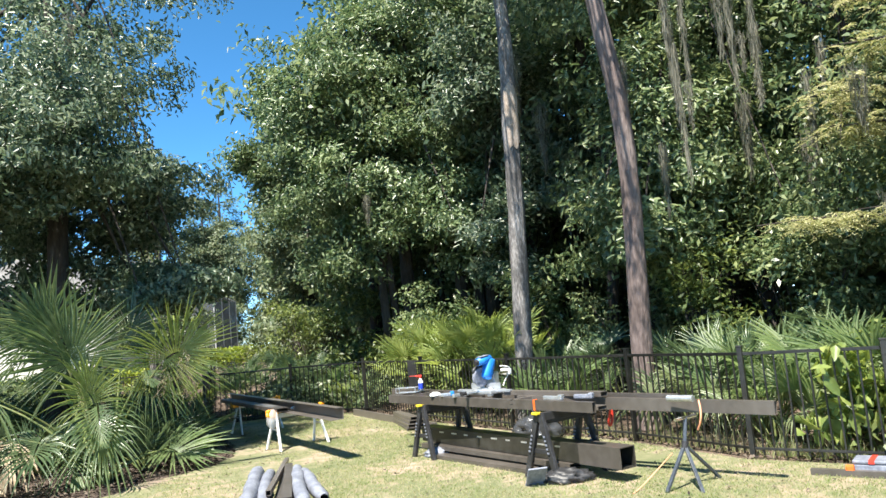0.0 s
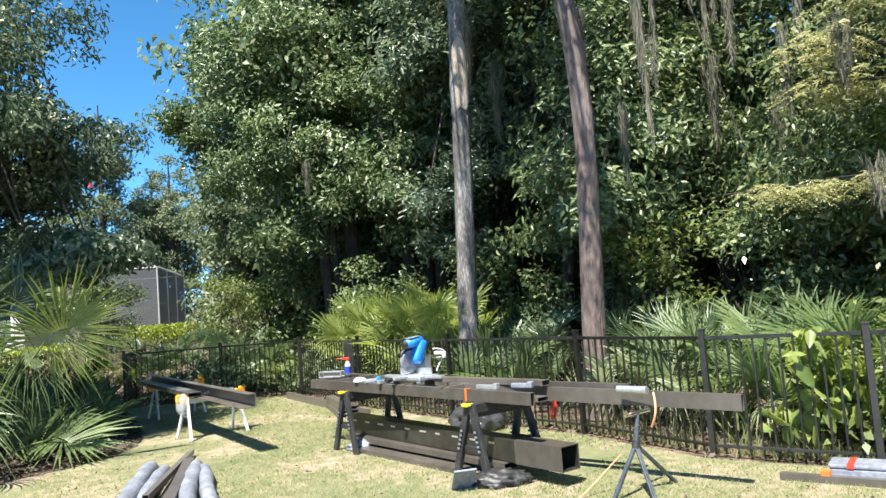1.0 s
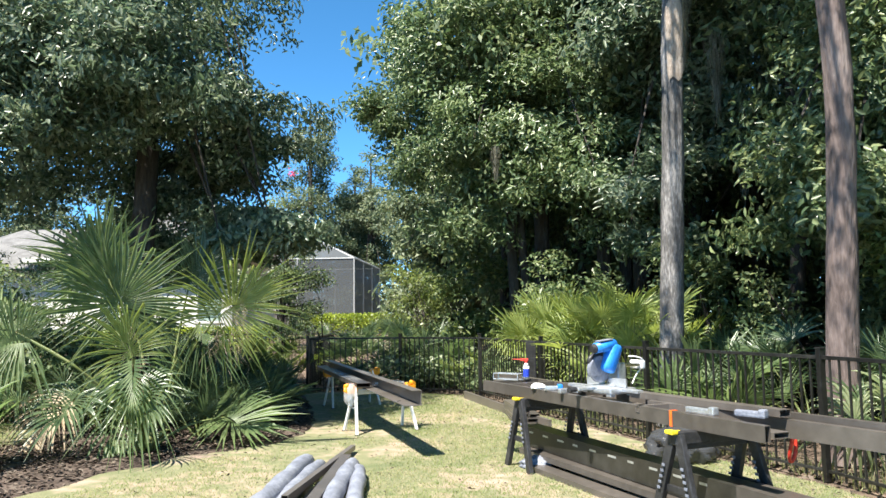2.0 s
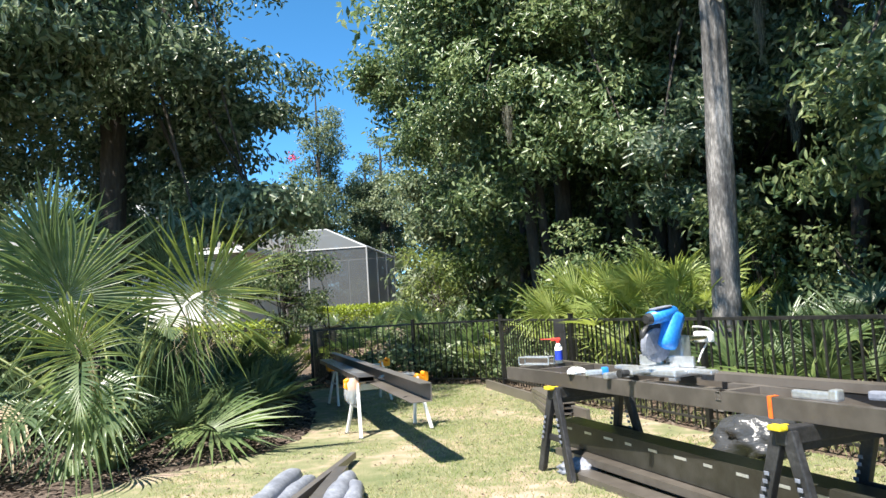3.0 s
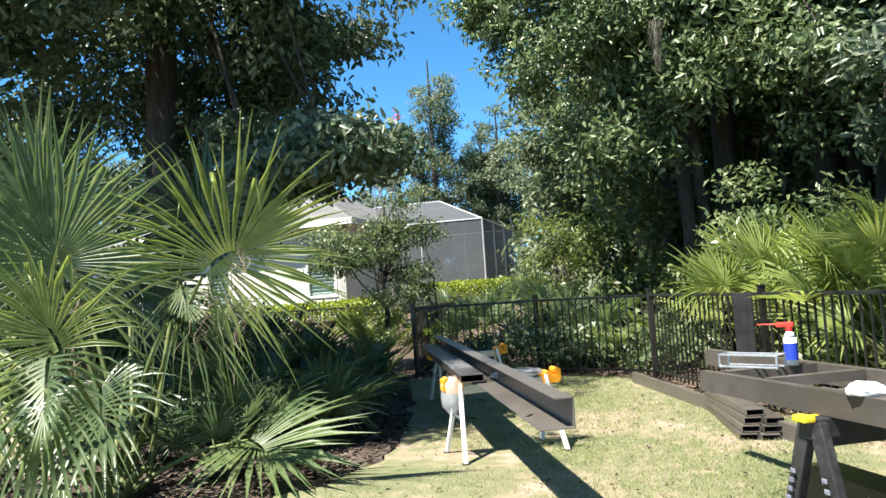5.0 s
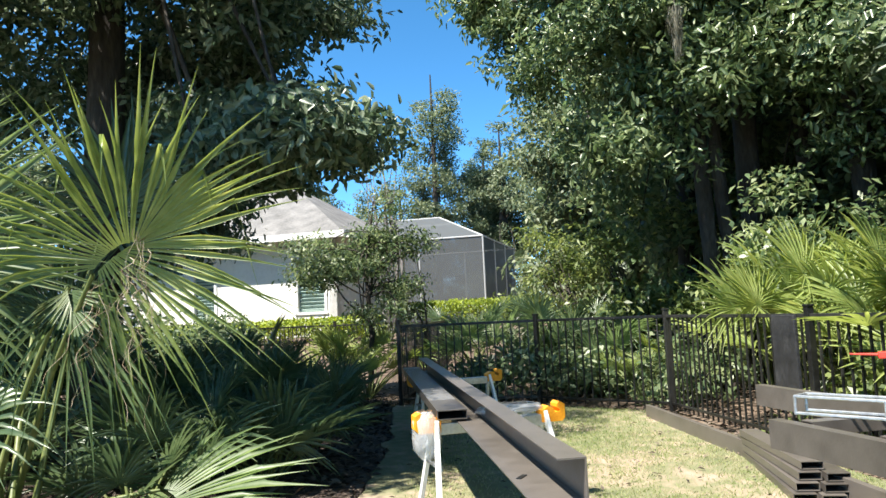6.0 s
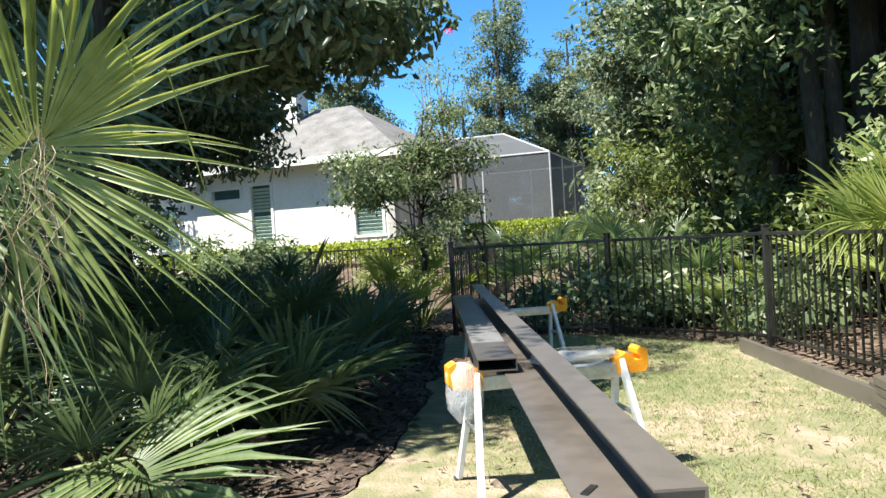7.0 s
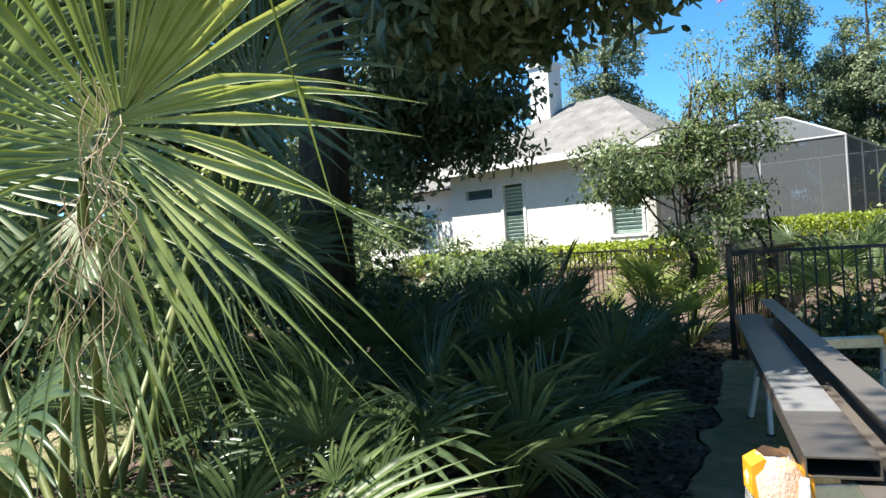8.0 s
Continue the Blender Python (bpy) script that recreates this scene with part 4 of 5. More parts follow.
V, F = pipe(np.stack([1.95 - 0.45 * t, 6.9 + 0.2 * t - 0.35 * t * t, 0.30 * (1 - t) ** 1.6 + 0.016], 1), np.full(10, 0.006), 6)
tagged(sheet("extension_cord", [(V, F)], M_CORD, None, True), "orange extension cord trailing onto the lawn", "cord")
t = np.linspace(0, 1, 14)
V, F = pipe(np.stack([1.66 + 0.03 * np.sin(7 * t), 8.05 + 0.05 * np.sin(5 * t), 0.80 - 0.34 * np.sin(3.1416 * t) - 0.02 * t], 1), np.full(14, 0.014), 6)
tagged(sheet("red_strap", [(V, F)], M_RED, None, True), "red strap looped over the end of the bench", "strap")

# ---- things on the lawn ----
bm = bmesh.new()
block(bm, (0.26, 0.20, 0.02), pose(0, 0, 0.11, 0, 48, 0), 0.006)
o = tagged(part("grey_panel", bm, M_GREYPLASTIC), "blue-grey plastic sheet leaning at the sawhorse foot", "panel")
o.matrix_world = pose(0.70, 7.42, 0, 0, 0, 100)
bp_ = (1.02, 7.52, 0.0)
lump("dark_tarp", bp_, (0.24, 0.14, 0.09), M_PLASTIC, "crumpled dark tarp under the end of the bench", "tarp", 6.0, amp=0.35)

for k, (x0, y0, x1, y1, r) in enumerate(((-2.26, 7.35, -2.62, 9.45, 0.085), (-2.08, 7.30, -2.46, 9.35, 0.070), (-1.66, 7.35, -2.14, 9.40, 0.080), (-1.48, 7.55, -2.00, 9.15, 0.070))):
    L = 18
    t = np.linspace(0, 1, L)
    p = np.stack([x0 + (x1 - x0) * t + 0.012 * np.sin(6 * t + k), y0 + (y1 - y0) * t, np.full(L, r)], 1)
    rr = r * (1 + 0.06 * np.sin(17 * t + k))
    rr[0] = rr[-1] = r * 0.6
    V, F = pipe(p, rr, 14, 0.09, np.random.default_rng(k))
    V[:, 2] = np.maximum(V[:, 2], 0.008)
    tagged(sheet("foam_roll", [(V, F)], M_GREYPLASTIC, None, True), "long blue-grey foam-wrapped roll lying on the lawn", "foam roll", "foam rolls on the lawn")
for x0, y0, x1, y1, z, w_, h_ in ((-1.90, 7.30, -2.32, 9.70, 0.040, 0.11, 0.06), (-1.84, 7.45, -2.26, 9.55, 0.105, 0.10, 0.05), (-2.06, 7.60, -2.44, 10.28, 0.158, 0.055, 0.055)):
    tube_thing("thin_profile", Vector((x0, y0, z)), Vector((x1, y1, z if z < 0.15 else 0.07)), w_, h_, "thin dark profile lying along the wrapped rolls")

for k in range(7):
    lv, row = divmod(k, 2)
    tube_thing("stacked_profile", Vector((-0.78 + 0.16 * row + 0.02 * lv, 12.45 + 0.05 * lv, 0.035 + 0.056 * lv)), Vector((-1.16 + 0.16 * row + 0.02 * lv, 14.1 - 0.1 * lv, 0.035 + 0.056 * lv)), 0.14, 0.05, "dark hollow aluminium profile in a stack beside the bench", group="stacked profiles")
bm = bmesh.new()
bar(bm, (-2.16, 15.85, 0.075), (-0.35, 12.2, 0.075), 0.05, 0.14, 0.004)
tagged(part("edge_board", bm, M_BRONZE), "long grey-brown profile on edge along the fence foot", "metal beam")
bm = bmesh.new()
block(bm, (0.03, 0.34, 0.62), Matrix.Translation((0, 0, 0.31)), 0.006)
o = tagged(part("hanging_sheet", bm, M_PLASTIC), "dark grey sheet hanging on the fence beside a post", "sheet")
o.matrix_world = pose(-0.76, 14.20, 0.50, 0, 0, 29.7)
tube_thing("thin_profile", Vector((3.22, 6.86, 0.04)), Vector((4.1, 6.1, 0.04)), 0.06, 0.06, "dark profile with orange tape on the lawn by the fence")
bm = bmesh.new()
block(bm, (0.07, 0.05, 0.10), pose(3.47, 6.64, 0.066, 0, 0, -40), 0.01)
tagged(part("orange_tape_roll", bm, M_TAPE), "bright orange tape round a profile on the lawn", "tape")
crate = empty("storage_case", pose(3.75, 6.62, 0, 0, 0, -38), "grey hinged tool case with a red stripe on the lawn", "case")
bm = bmesh.new()
block(bm, (0.42, 0.26, 0.12), Matrix.Translation((0, 0, 0.06)), 0.015)
part("body", bm, M_GREYPLASTIC, crate)
bm = bmesh.new()
block(bm, (0.43, 0.27, 0.03), Matrix.Translation((0, 0, 0.138)), 0.01)
part("lid", bm, M_GREYPLASTIC, crate)
bm = bmesh.new()
block(bm, (0.05, 0.275, 0.034), Matrix.Translation((-0.06, 0, 0.139)), 0.004)
part("stripe", bm, M_RED, crate, "red stripe")


# ---- house ----
def house():
    gz = 0.75
    A, B = Vector((-19.6, 25.4, gz)), Vector((-12.5, 26.2, gz))
    ang = math.degrees(math.atan2(B.y - A.y, B.x - A.x))
    L, D, H = (B - A).length, 6.2, 3.05
    ob = empty("house", pose(A.x, A.y, gz, 0, 0, ang), "white single-storey house with grey hipped roof and chimney", "house")

    def wall(a, b, t, openings):
        """A wall from a to b with openings (start, end, sill, head)."""
        a, b = Vector(a), Vector(b)
        d = (b - a).normalized()
        n = Vector((-d.y, d.x, 0))
        Lw = (b - a).length
        xs = [0.0]
        for o in openings:
            xs += [o[0], o[1]]
        xs.append(Lw)

        def seg(x0, x1, z0, z1):
            bm = bmesh.new()
            c = a + d * (x0 + x1) / 2 + n * t / 2 + Vector((0, 0, (z0 + z1) / 2))
            m = Matrix.Translation(c) @ Matrix.Rotation(math.atan2(d.y, d.x), 4, "Z")
            block(bm, (x1 - x0, abs(t), z1 - z0), m)
            part("wall_section", bm, M_WALL, ob)
        for i in range(0, len(xs), 2):
            seg(xs[i], xs[i + 1], 0, H)
        for x0, x1, s, h in openings:
            if s > 0:
                seg(x0, x1, 0, s)
            seg(x0, x1, h, H)
        return a, d, n

    opens = [(0.65, 1.75, 2.15, 2.45), (2.15, 2.9, 0.55, 2.5), (5.85, 6.75, 0.75, 2.4)]
    a, d, n = wall((0, 0, 0), (L, 0, 0), 0.25, opens)
    wall((0, 0, 0), (-0.3, D, 0), -0.25, [])
    wall((L, 0, 0), (L, D, 0), 0.25, [])
    wall((-0.3, D, 0), (L, D, 0), -0.25, [])
    for k, (x0, x1, s, h) in enumerate(opens):
        win = new("window")
        win.parent = ob
        bm = bmesh.new()
        block(bm, (x1 - x0, 0.02, h - s), Matrix.Translation(((x0 + x1) / 2, 0.12, (s + h) / 2)))
        part("pane", bm, M_GLASSDARK, win)
        bm = bmesh.new()
        for cx, cz, sx, sz in ((x0 - 0.04, (s + h) / 2, 0.09, h - s + 0.16), (x1 + 0.04, (s + h) / 2, 0.09, h - s + 0.16), ((x0 + x1) / 2, h + 0.04, x1 - x0 + 0.16, 0.09), ((x0 + x1) / 2, s - 0.04, x1 - x0 + 0.22, 0.08)):
            block(bm, (sx, 0.07, sz), Matrix.Translation((cx, 0.0, cz)), 0.008)
        part("window_frame", bm, M_WHITE, win)
        if k:
            for q in range(int((h - s) / 0.11)):
                if abs(q * 0.11 + s - (s + h) / 2) < 0.06:
                    continue
                bm = bmesh.new()
                block(bm, (x1 - x0, 0.02, 0.085), pose((x0 + x1) / 2, 0.09, s + 0.06 + q * 0.11, 28, 0, 0))
                part("slat", bm, M_SHUTTER, win)
    # roof: hipped, with overhang
    e, rz = 0.55, 2.2
    bm = bmesh.new()
    c0 = [bm.verts.new(v) for v in ((-e, -e, H), (L + e, -e, H), (L + e, D + e, H), (-e, D + e, H))]
    r0 = [bm.verts.new(v) for v in ((2.9, D / 2, H + rz), (L - 2.9, D / 2, H + rz))]
    for f in ((c0[0], c0[1], r0[1], r0[0]), (c0[1], c0[2], r0[1]), (c0[2], c0[3], r0[0], r0[1]), (c0[3], c0[0], r0[0]), (c0[3], c0[2], c0[1], c0[0])):
        bm.faces.new(f)
    roof = part("roof", bm, M_ROOF, ob, "grey shingle hipped roof")
    bm = bmesh.new()
    for y in (-e, D + e):
        block(bm, (L + 2 * e, 0.04, 0.20), Matrix.Translation((L / 2, y, H - 0.03)))
    for x in (-e, L + e):
        block(bm, (0.04, D + 2 * e, 0.20), Matrix.Translation((x, D / 2, H - 0.03)))
    part("fascia", bm, M_WHITE, roof)
    bm = bmesh.new()
    block(bm, (0.75, 0.75, 3.2), Matrix.Translation((2.2, 2.6, H + 1.9)))
    block(bm, (0.88, 0.88, 0.16), Matrix.Translation((2.2, 2.6, H + 3.5)), 0.02)
    chim = part("chimney", bm, M_WALL, ob, "white rendered chimney")
    bm = bmesh.new()
    block(bm, (0.45, 0.45, 0.3), Matrix.Translation((2.2, 2.6, H + 3.7)), 0.06)
    part("chimney_cap", bm, M_FENCE, chim)
    # wing behind the corner, in shade
    bm = bmesh.new()
    block(bm, (9.0, 0.25, H), Matrix.Translation((-4.8, 4.2, H / 2)))
    part("wing_wall", bm, M_WALL, ob)
    bm = bmesh.new()
    v = [bm.verts.new(p) for p in ((-9.8, 3.5, H), (0.2, 3.5, H), (0.2, 9, H + 2.4), (-7.5, 9, H + 2.4), (-9.8, 12, H), (0.2, 12, H))]
    bm.faces.new((v[0], v[1], v[2], v[3]))
    bm.faces.new((v[3], v[2], v[5], v[4]))
    bm.faces.new((v[0], v[3], v[4]))
    part("wing_roof", bm, M_ROOF, ob)
    for x in (-2.2, -5.0):
        win = new("window")
        win.parent = ob
        bm = bmesh.new()
        block(bm, (1.0, 0.03, 1.6), Matrix.Translation((x, 4.06, 1.5)))
        part("pane", bm, M_GLASSDARK, win)
        bm = bmesh.new()
        for cx, cz, sx, sz in ((x - 0.54, 1.5, 0.08, 1.76), (x + 0.54, 1.5, 0.08, 1.76), (x, 2.34, 1.16, 0.08), (x, 0.66, 1.2, 0.08), (x, 1.5, 1.0, 0.05)):
            block(bm, (sx, 0.05, sz), Matrix.Translation((cx, 4.04, cz)))
        part("window_frame", bm, M_WHITE, win)


house()


# ---- screened pool enclosure ----
def enclosure():
    gz = 0.75
    ob = empty("screen_enclosure", pose(-11.5, 36.65, gz, 0, 0, 8), "dark mesh screen enclosure with pale aluminium frame", "screen enclosure")
    L, D, H, R = 8.5, 8.0, 3.8, 1.28
    # the near side faces the lawn; local x runs to the left from the corner
    P = {"a": (0, 0, 0), "b": (-L, 0, 0), "c": (-L, D, 0), "d": (0, D, 0)}
    T = {k: (v[0], v[1], H) for k, v in P.items()}
    A = {"a": (-2.6, 2.6, H + R), "b": (-L + 2.6, 2.6, H + R), "c": (-L + 2.6, D - 2.6, H + R), "d": (-2.6, D - 2.6, H + R)}
    ks = "abcd"
    for i, k in enumerate(ks):
        j = ks[(i + 1) % 4]
        for lo, hi, nm in ((P, T, "screen_wall"), (T, A, "screen_roof")):
            bm = bmesh.new()
            bm.faces.new([bm.verts.new(p) for p in (lo[k], lo[j], hi[j], hi[k])])
            part(nm, bm, M_SCREEN, ob)
    bm = bmesh.new()
    bm.faces.new([bm.verts.new(A[k]) for k in ks])
    part("screen_roof", bm, M_SCREEN, ob)
    for i, k in enumerate(ks):
        j = ks[(i + 1) % 4]
        segs = [(P[k], T[k]), (T[k], T[j]), (A[k], A[j]), (T[k], A[k])]
        va, vb = Vector(P[k]), Vector(P[j])
        segs += [(tuple(va + Vector((0, 0, 0.75))), tuple(vb + Vector((0, 0, 0.75))))]
        for f in (0.34, 0.68):
            q = va.lerp(vb, f)
            segs.append((tuple(q), tuple(q + Vector((0, 0, H)))))
        for p0, p1 in segs:
            bm = bmesh.new()
            rod(bm, p0, p1, 0.035, n=6)
            part("bar", bm, M_SCREENBAR, ob)


enclosure()


# ---- hedges ----
def hedge(x0, y0, x1, y1, h, w, n, rng):
    t = rng.uniform(0, 1, n)
    px = x0 + (x1 - x0) * t + rng.normal(0, w * 0.35, n)
    py = y0 + (y1 - y0) * t + rng.normal(0, w * 0.35, n)
    z = ground_height(px, py) + h * np.sqrt(rng.uniform(0, 1, n))
    p = np.stack([px, py, z], 1)
    tagged(sheet("hedge", [leaves(p, np.zeros_like(p), 0.12, 0.06, rng)], M_HEDGE), "clipped yellow-green hedge in front of the house", "hedge")


rng = np.random.default_rng(21)
hedge(-20, 23.6, -10.5, 24.6, 0.62, 0.8, 9000, rng)
hedge(-15, 31.5, -7.0, 33.5, 1.0, 1.0, 9000, rng)

# ---- the large fan palm beside the lawn ----
rng = np.random.default_rng(3)
PB = np.array([-5.05, 10.30, 0.0])
palm = empty("fan_palm", pose(*PB), "large green fan palm clump at the edge of the lawn", "palm")


def palm_leaf(hub, R, tip, normal, mat=M_PALM, droop=0.35, blades=50, span=128, base=(0, 0, 0.1), cup=0.14, split=0.48, costa=0.28, snapped=0.05):
    frond(palm, np.array(base) + rng.normal(0, 0.06, 3) * [1, 1, 0], np.array(hub) - PB, R, mat, rng, normal=normal, tip=tip, blades=blades, droop=droop, span=span, stalk=0.014, cup=cup, split=split, costa=costa, snapped=snapped)


# shade is painted in: rear and low leaves take the darkened green
palm_leaf((-5.20, 9.90, 1.66), 1.20, (-0.02, -0.05, 0.95), (0.66, -0.74, 0.12), droop=0.14, cup=0.05, span=142, blades=58, costa=0.16, snapped=0.04, split=0.54)
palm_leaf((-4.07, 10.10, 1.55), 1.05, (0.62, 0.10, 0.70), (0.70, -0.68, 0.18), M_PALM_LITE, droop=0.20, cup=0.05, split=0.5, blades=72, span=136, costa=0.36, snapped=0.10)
palm_leaf((-4.62, 9.36, 1.13), 0.95, (0.25, -0.35, -0.75), (0.4, -0.75, 0.35), droop=0.5, cup=0.1, span=78, blades=26, split=0.34, snapped=0.25)
palm_leaf((-4.75, 9.55, 1.10), 0.85, (-0.15, -0.15, 0.75), (0.55, -0.75, 0.2), M_PALM_LITE, droop=0.35, cup=0.1, span=100, blades=34, split=0.36, snapped=0.2)
palm_leaf((-5.90, 9.35, 1.30), 1.0, (-0.35, -0.3, 0.1), (0.55, -0.75, 0.25), droop=0.45, snapped=0.25)
palm_leaf((-5.62, 10.25, 2.05), 1.05, (-0.2, -0.2, 0.9), (0.5, -0.8, 0.1), droop=0.2)
palm_leaf((-6.15, 10.75, 1.95), 1.05, (-0.3, 0.1, 0.9), (0.4, -0.8, 0.2), droop=0.2)
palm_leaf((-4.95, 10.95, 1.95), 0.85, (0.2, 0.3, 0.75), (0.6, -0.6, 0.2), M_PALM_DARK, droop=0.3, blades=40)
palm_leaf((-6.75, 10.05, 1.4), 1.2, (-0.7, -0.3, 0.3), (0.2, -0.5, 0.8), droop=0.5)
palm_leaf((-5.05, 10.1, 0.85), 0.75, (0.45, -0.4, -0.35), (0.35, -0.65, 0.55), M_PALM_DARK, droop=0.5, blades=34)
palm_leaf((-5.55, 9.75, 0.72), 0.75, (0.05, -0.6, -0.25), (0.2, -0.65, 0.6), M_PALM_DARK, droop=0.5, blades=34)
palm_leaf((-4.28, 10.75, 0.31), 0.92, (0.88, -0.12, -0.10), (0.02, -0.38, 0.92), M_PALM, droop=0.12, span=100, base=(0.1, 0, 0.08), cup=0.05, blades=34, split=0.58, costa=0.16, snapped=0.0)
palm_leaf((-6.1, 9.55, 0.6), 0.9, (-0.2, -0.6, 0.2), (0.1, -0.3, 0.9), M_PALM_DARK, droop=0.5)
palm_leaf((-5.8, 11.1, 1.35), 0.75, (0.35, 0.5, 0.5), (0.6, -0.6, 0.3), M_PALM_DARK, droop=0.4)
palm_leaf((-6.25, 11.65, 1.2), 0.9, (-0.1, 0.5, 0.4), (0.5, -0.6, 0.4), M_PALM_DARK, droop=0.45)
palm_leaf((-4.30, 10.15, 1.50), 0.85, (0.35, -0.1, -0.85), (0.6, -0.7, 0.1), M_PALM, droop=0.3, blades=20, span=62, split=0.24, costa=0.1, snapped=0.4)
# dry fibres hanging from the old stalks
fib = []
for hx, hy, hz, n in ((-3.68, 10.02, 1.64, 9), (-3.85, 10.06, 1.58, 7), (-5.1, 9.95, 1.55, 7), (-4.65, 9.6, 1.15, 7), (-4.05, 10.1, 1.5, 9)):
    for k in range(n):
        t = np.linspace(0, 1, 17)
        L = rng.uniform(0.25, 0.75)
        sw = rng.normal(0, 0.09, 2)
        wob = rng.uniform(0.01, 0.045)
        hx, hy, hz = hx + rng.normal(0, 0.02), hy + rng.normal(0, 0.02), hz + rng.normal(0, 0.03)
        p = np.stack([hx - PB[0] + sw[0] * t + wob * np.sin(15 * t + 2 * k), hy - PB[1] + sw[1] * t + wob * np.cos(12 * t + 3 * k), hz - L * t], 1)
        fib.append(pipe(p, np.linspace(0.0016, 0.0007, 17) * rng.uniform(0.5, 1.4), 4))
tagged(sheet("dry_fibre", fib, M_PALM_DRY, palm), "pale dry curling fibres", kind="stuff")

# cut leaf bases and withered leaves at the foot of the palm
for k in range(12):
    a, L = k * 2.4, rng.uniform(0.12, 0.34)
    p = np.array([[math.cos(a) * 0.06, math.sin(a) * 0.06, 0.0], [math.cos(a) * 0.12, math.sin(a) * 0.12, L * 0.6], [math.cos(a) * 0.24, math.sin(a) * 0.24, L]]) + np.array([0.15, -0.25, 0])
    sheet("leaf_base", [pipe(p, [0.035, 0.03, 0.018], 6)], M_STEM, palm)
palm_leaf((-5.25, 10.0, 0.6), 0.7, (0.3, -0.5, -0.7), (0.3, -0.7, 0.3), M_PALM, droop=0.7, blades=26, span=90)
palm_leaf((-6.1, 10.1, 0.7), 0.75, (-0.2, -0.5, -0.8), (0.3, -0.7, 0.3), M_PALM_DRY, droop=0.7, blades=22, span=70)

# ---- palmettos ----
rng = np.random.default_rng(8)
# M_PALM_DARK paints shade into the leaves, M_PALM_LITE sunlight
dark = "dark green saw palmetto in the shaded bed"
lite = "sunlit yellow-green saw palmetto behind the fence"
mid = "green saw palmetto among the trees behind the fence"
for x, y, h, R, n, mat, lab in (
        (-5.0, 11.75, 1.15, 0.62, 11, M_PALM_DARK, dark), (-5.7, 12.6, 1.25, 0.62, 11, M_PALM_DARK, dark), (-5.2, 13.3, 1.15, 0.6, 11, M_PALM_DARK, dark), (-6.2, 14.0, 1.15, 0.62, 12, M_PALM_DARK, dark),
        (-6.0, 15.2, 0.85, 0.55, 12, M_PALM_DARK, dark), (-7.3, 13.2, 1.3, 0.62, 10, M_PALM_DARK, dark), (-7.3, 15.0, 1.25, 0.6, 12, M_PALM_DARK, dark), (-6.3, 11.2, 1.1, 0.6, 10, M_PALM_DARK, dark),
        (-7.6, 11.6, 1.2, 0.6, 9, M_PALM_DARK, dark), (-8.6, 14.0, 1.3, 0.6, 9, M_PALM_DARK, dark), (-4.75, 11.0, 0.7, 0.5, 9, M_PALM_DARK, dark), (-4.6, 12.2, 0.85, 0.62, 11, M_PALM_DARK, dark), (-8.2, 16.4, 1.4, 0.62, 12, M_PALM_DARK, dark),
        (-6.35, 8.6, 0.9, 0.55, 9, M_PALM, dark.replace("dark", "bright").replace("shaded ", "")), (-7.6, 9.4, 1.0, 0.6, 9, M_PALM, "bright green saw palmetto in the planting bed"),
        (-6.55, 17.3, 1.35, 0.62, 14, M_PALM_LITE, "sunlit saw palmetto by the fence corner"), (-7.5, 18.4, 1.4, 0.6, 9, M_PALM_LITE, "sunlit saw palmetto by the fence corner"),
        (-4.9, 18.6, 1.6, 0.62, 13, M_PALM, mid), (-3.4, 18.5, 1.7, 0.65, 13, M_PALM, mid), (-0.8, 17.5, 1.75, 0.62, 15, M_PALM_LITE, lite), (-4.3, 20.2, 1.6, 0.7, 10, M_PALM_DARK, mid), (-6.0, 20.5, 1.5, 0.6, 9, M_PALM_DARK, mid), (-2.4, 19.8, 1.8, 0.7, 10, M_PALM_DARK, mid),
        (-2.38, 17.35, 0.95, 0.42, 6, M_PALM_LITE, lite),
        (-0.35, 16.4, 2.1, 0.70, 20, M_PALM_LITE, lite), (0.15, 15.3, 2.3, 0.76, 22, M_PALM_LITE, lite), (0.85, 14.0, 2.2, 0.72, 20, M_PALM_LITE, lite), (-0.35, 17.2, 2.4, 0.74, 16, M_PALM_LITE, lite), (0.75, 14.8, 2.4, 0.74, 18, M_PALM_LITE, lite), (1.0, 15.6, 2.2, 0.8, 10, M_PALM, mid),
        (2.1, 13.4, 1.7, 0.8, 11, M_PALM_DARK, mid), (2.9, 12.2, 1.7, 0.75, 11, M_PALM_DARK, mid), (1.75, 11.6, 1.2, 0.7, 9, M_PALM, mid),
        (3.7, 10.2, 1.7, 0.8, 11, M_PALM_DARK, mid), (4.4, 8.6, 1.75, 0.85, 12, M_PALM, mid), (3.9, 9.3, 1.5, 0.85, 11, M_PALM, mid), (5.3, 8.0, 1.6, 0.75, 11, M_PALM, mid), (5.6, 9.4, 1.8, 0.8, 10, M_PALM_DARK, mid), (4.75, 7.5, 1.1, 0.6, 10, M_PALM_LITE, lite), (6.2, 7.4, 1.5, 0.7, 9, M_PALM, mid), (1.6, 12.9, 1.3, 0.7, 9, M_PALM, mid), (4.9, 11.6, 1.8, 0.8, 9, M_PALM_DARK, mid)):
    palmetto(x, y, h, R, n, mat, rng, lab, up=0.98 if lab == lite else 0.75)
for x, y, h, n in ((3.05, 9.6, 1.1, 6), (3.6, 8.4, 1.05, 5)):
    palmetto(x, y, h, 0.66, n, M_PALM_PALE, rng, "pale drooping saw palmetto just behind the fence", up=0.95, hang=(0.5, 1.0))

# ---- trees ----
rng = np.random.default_rng(17)
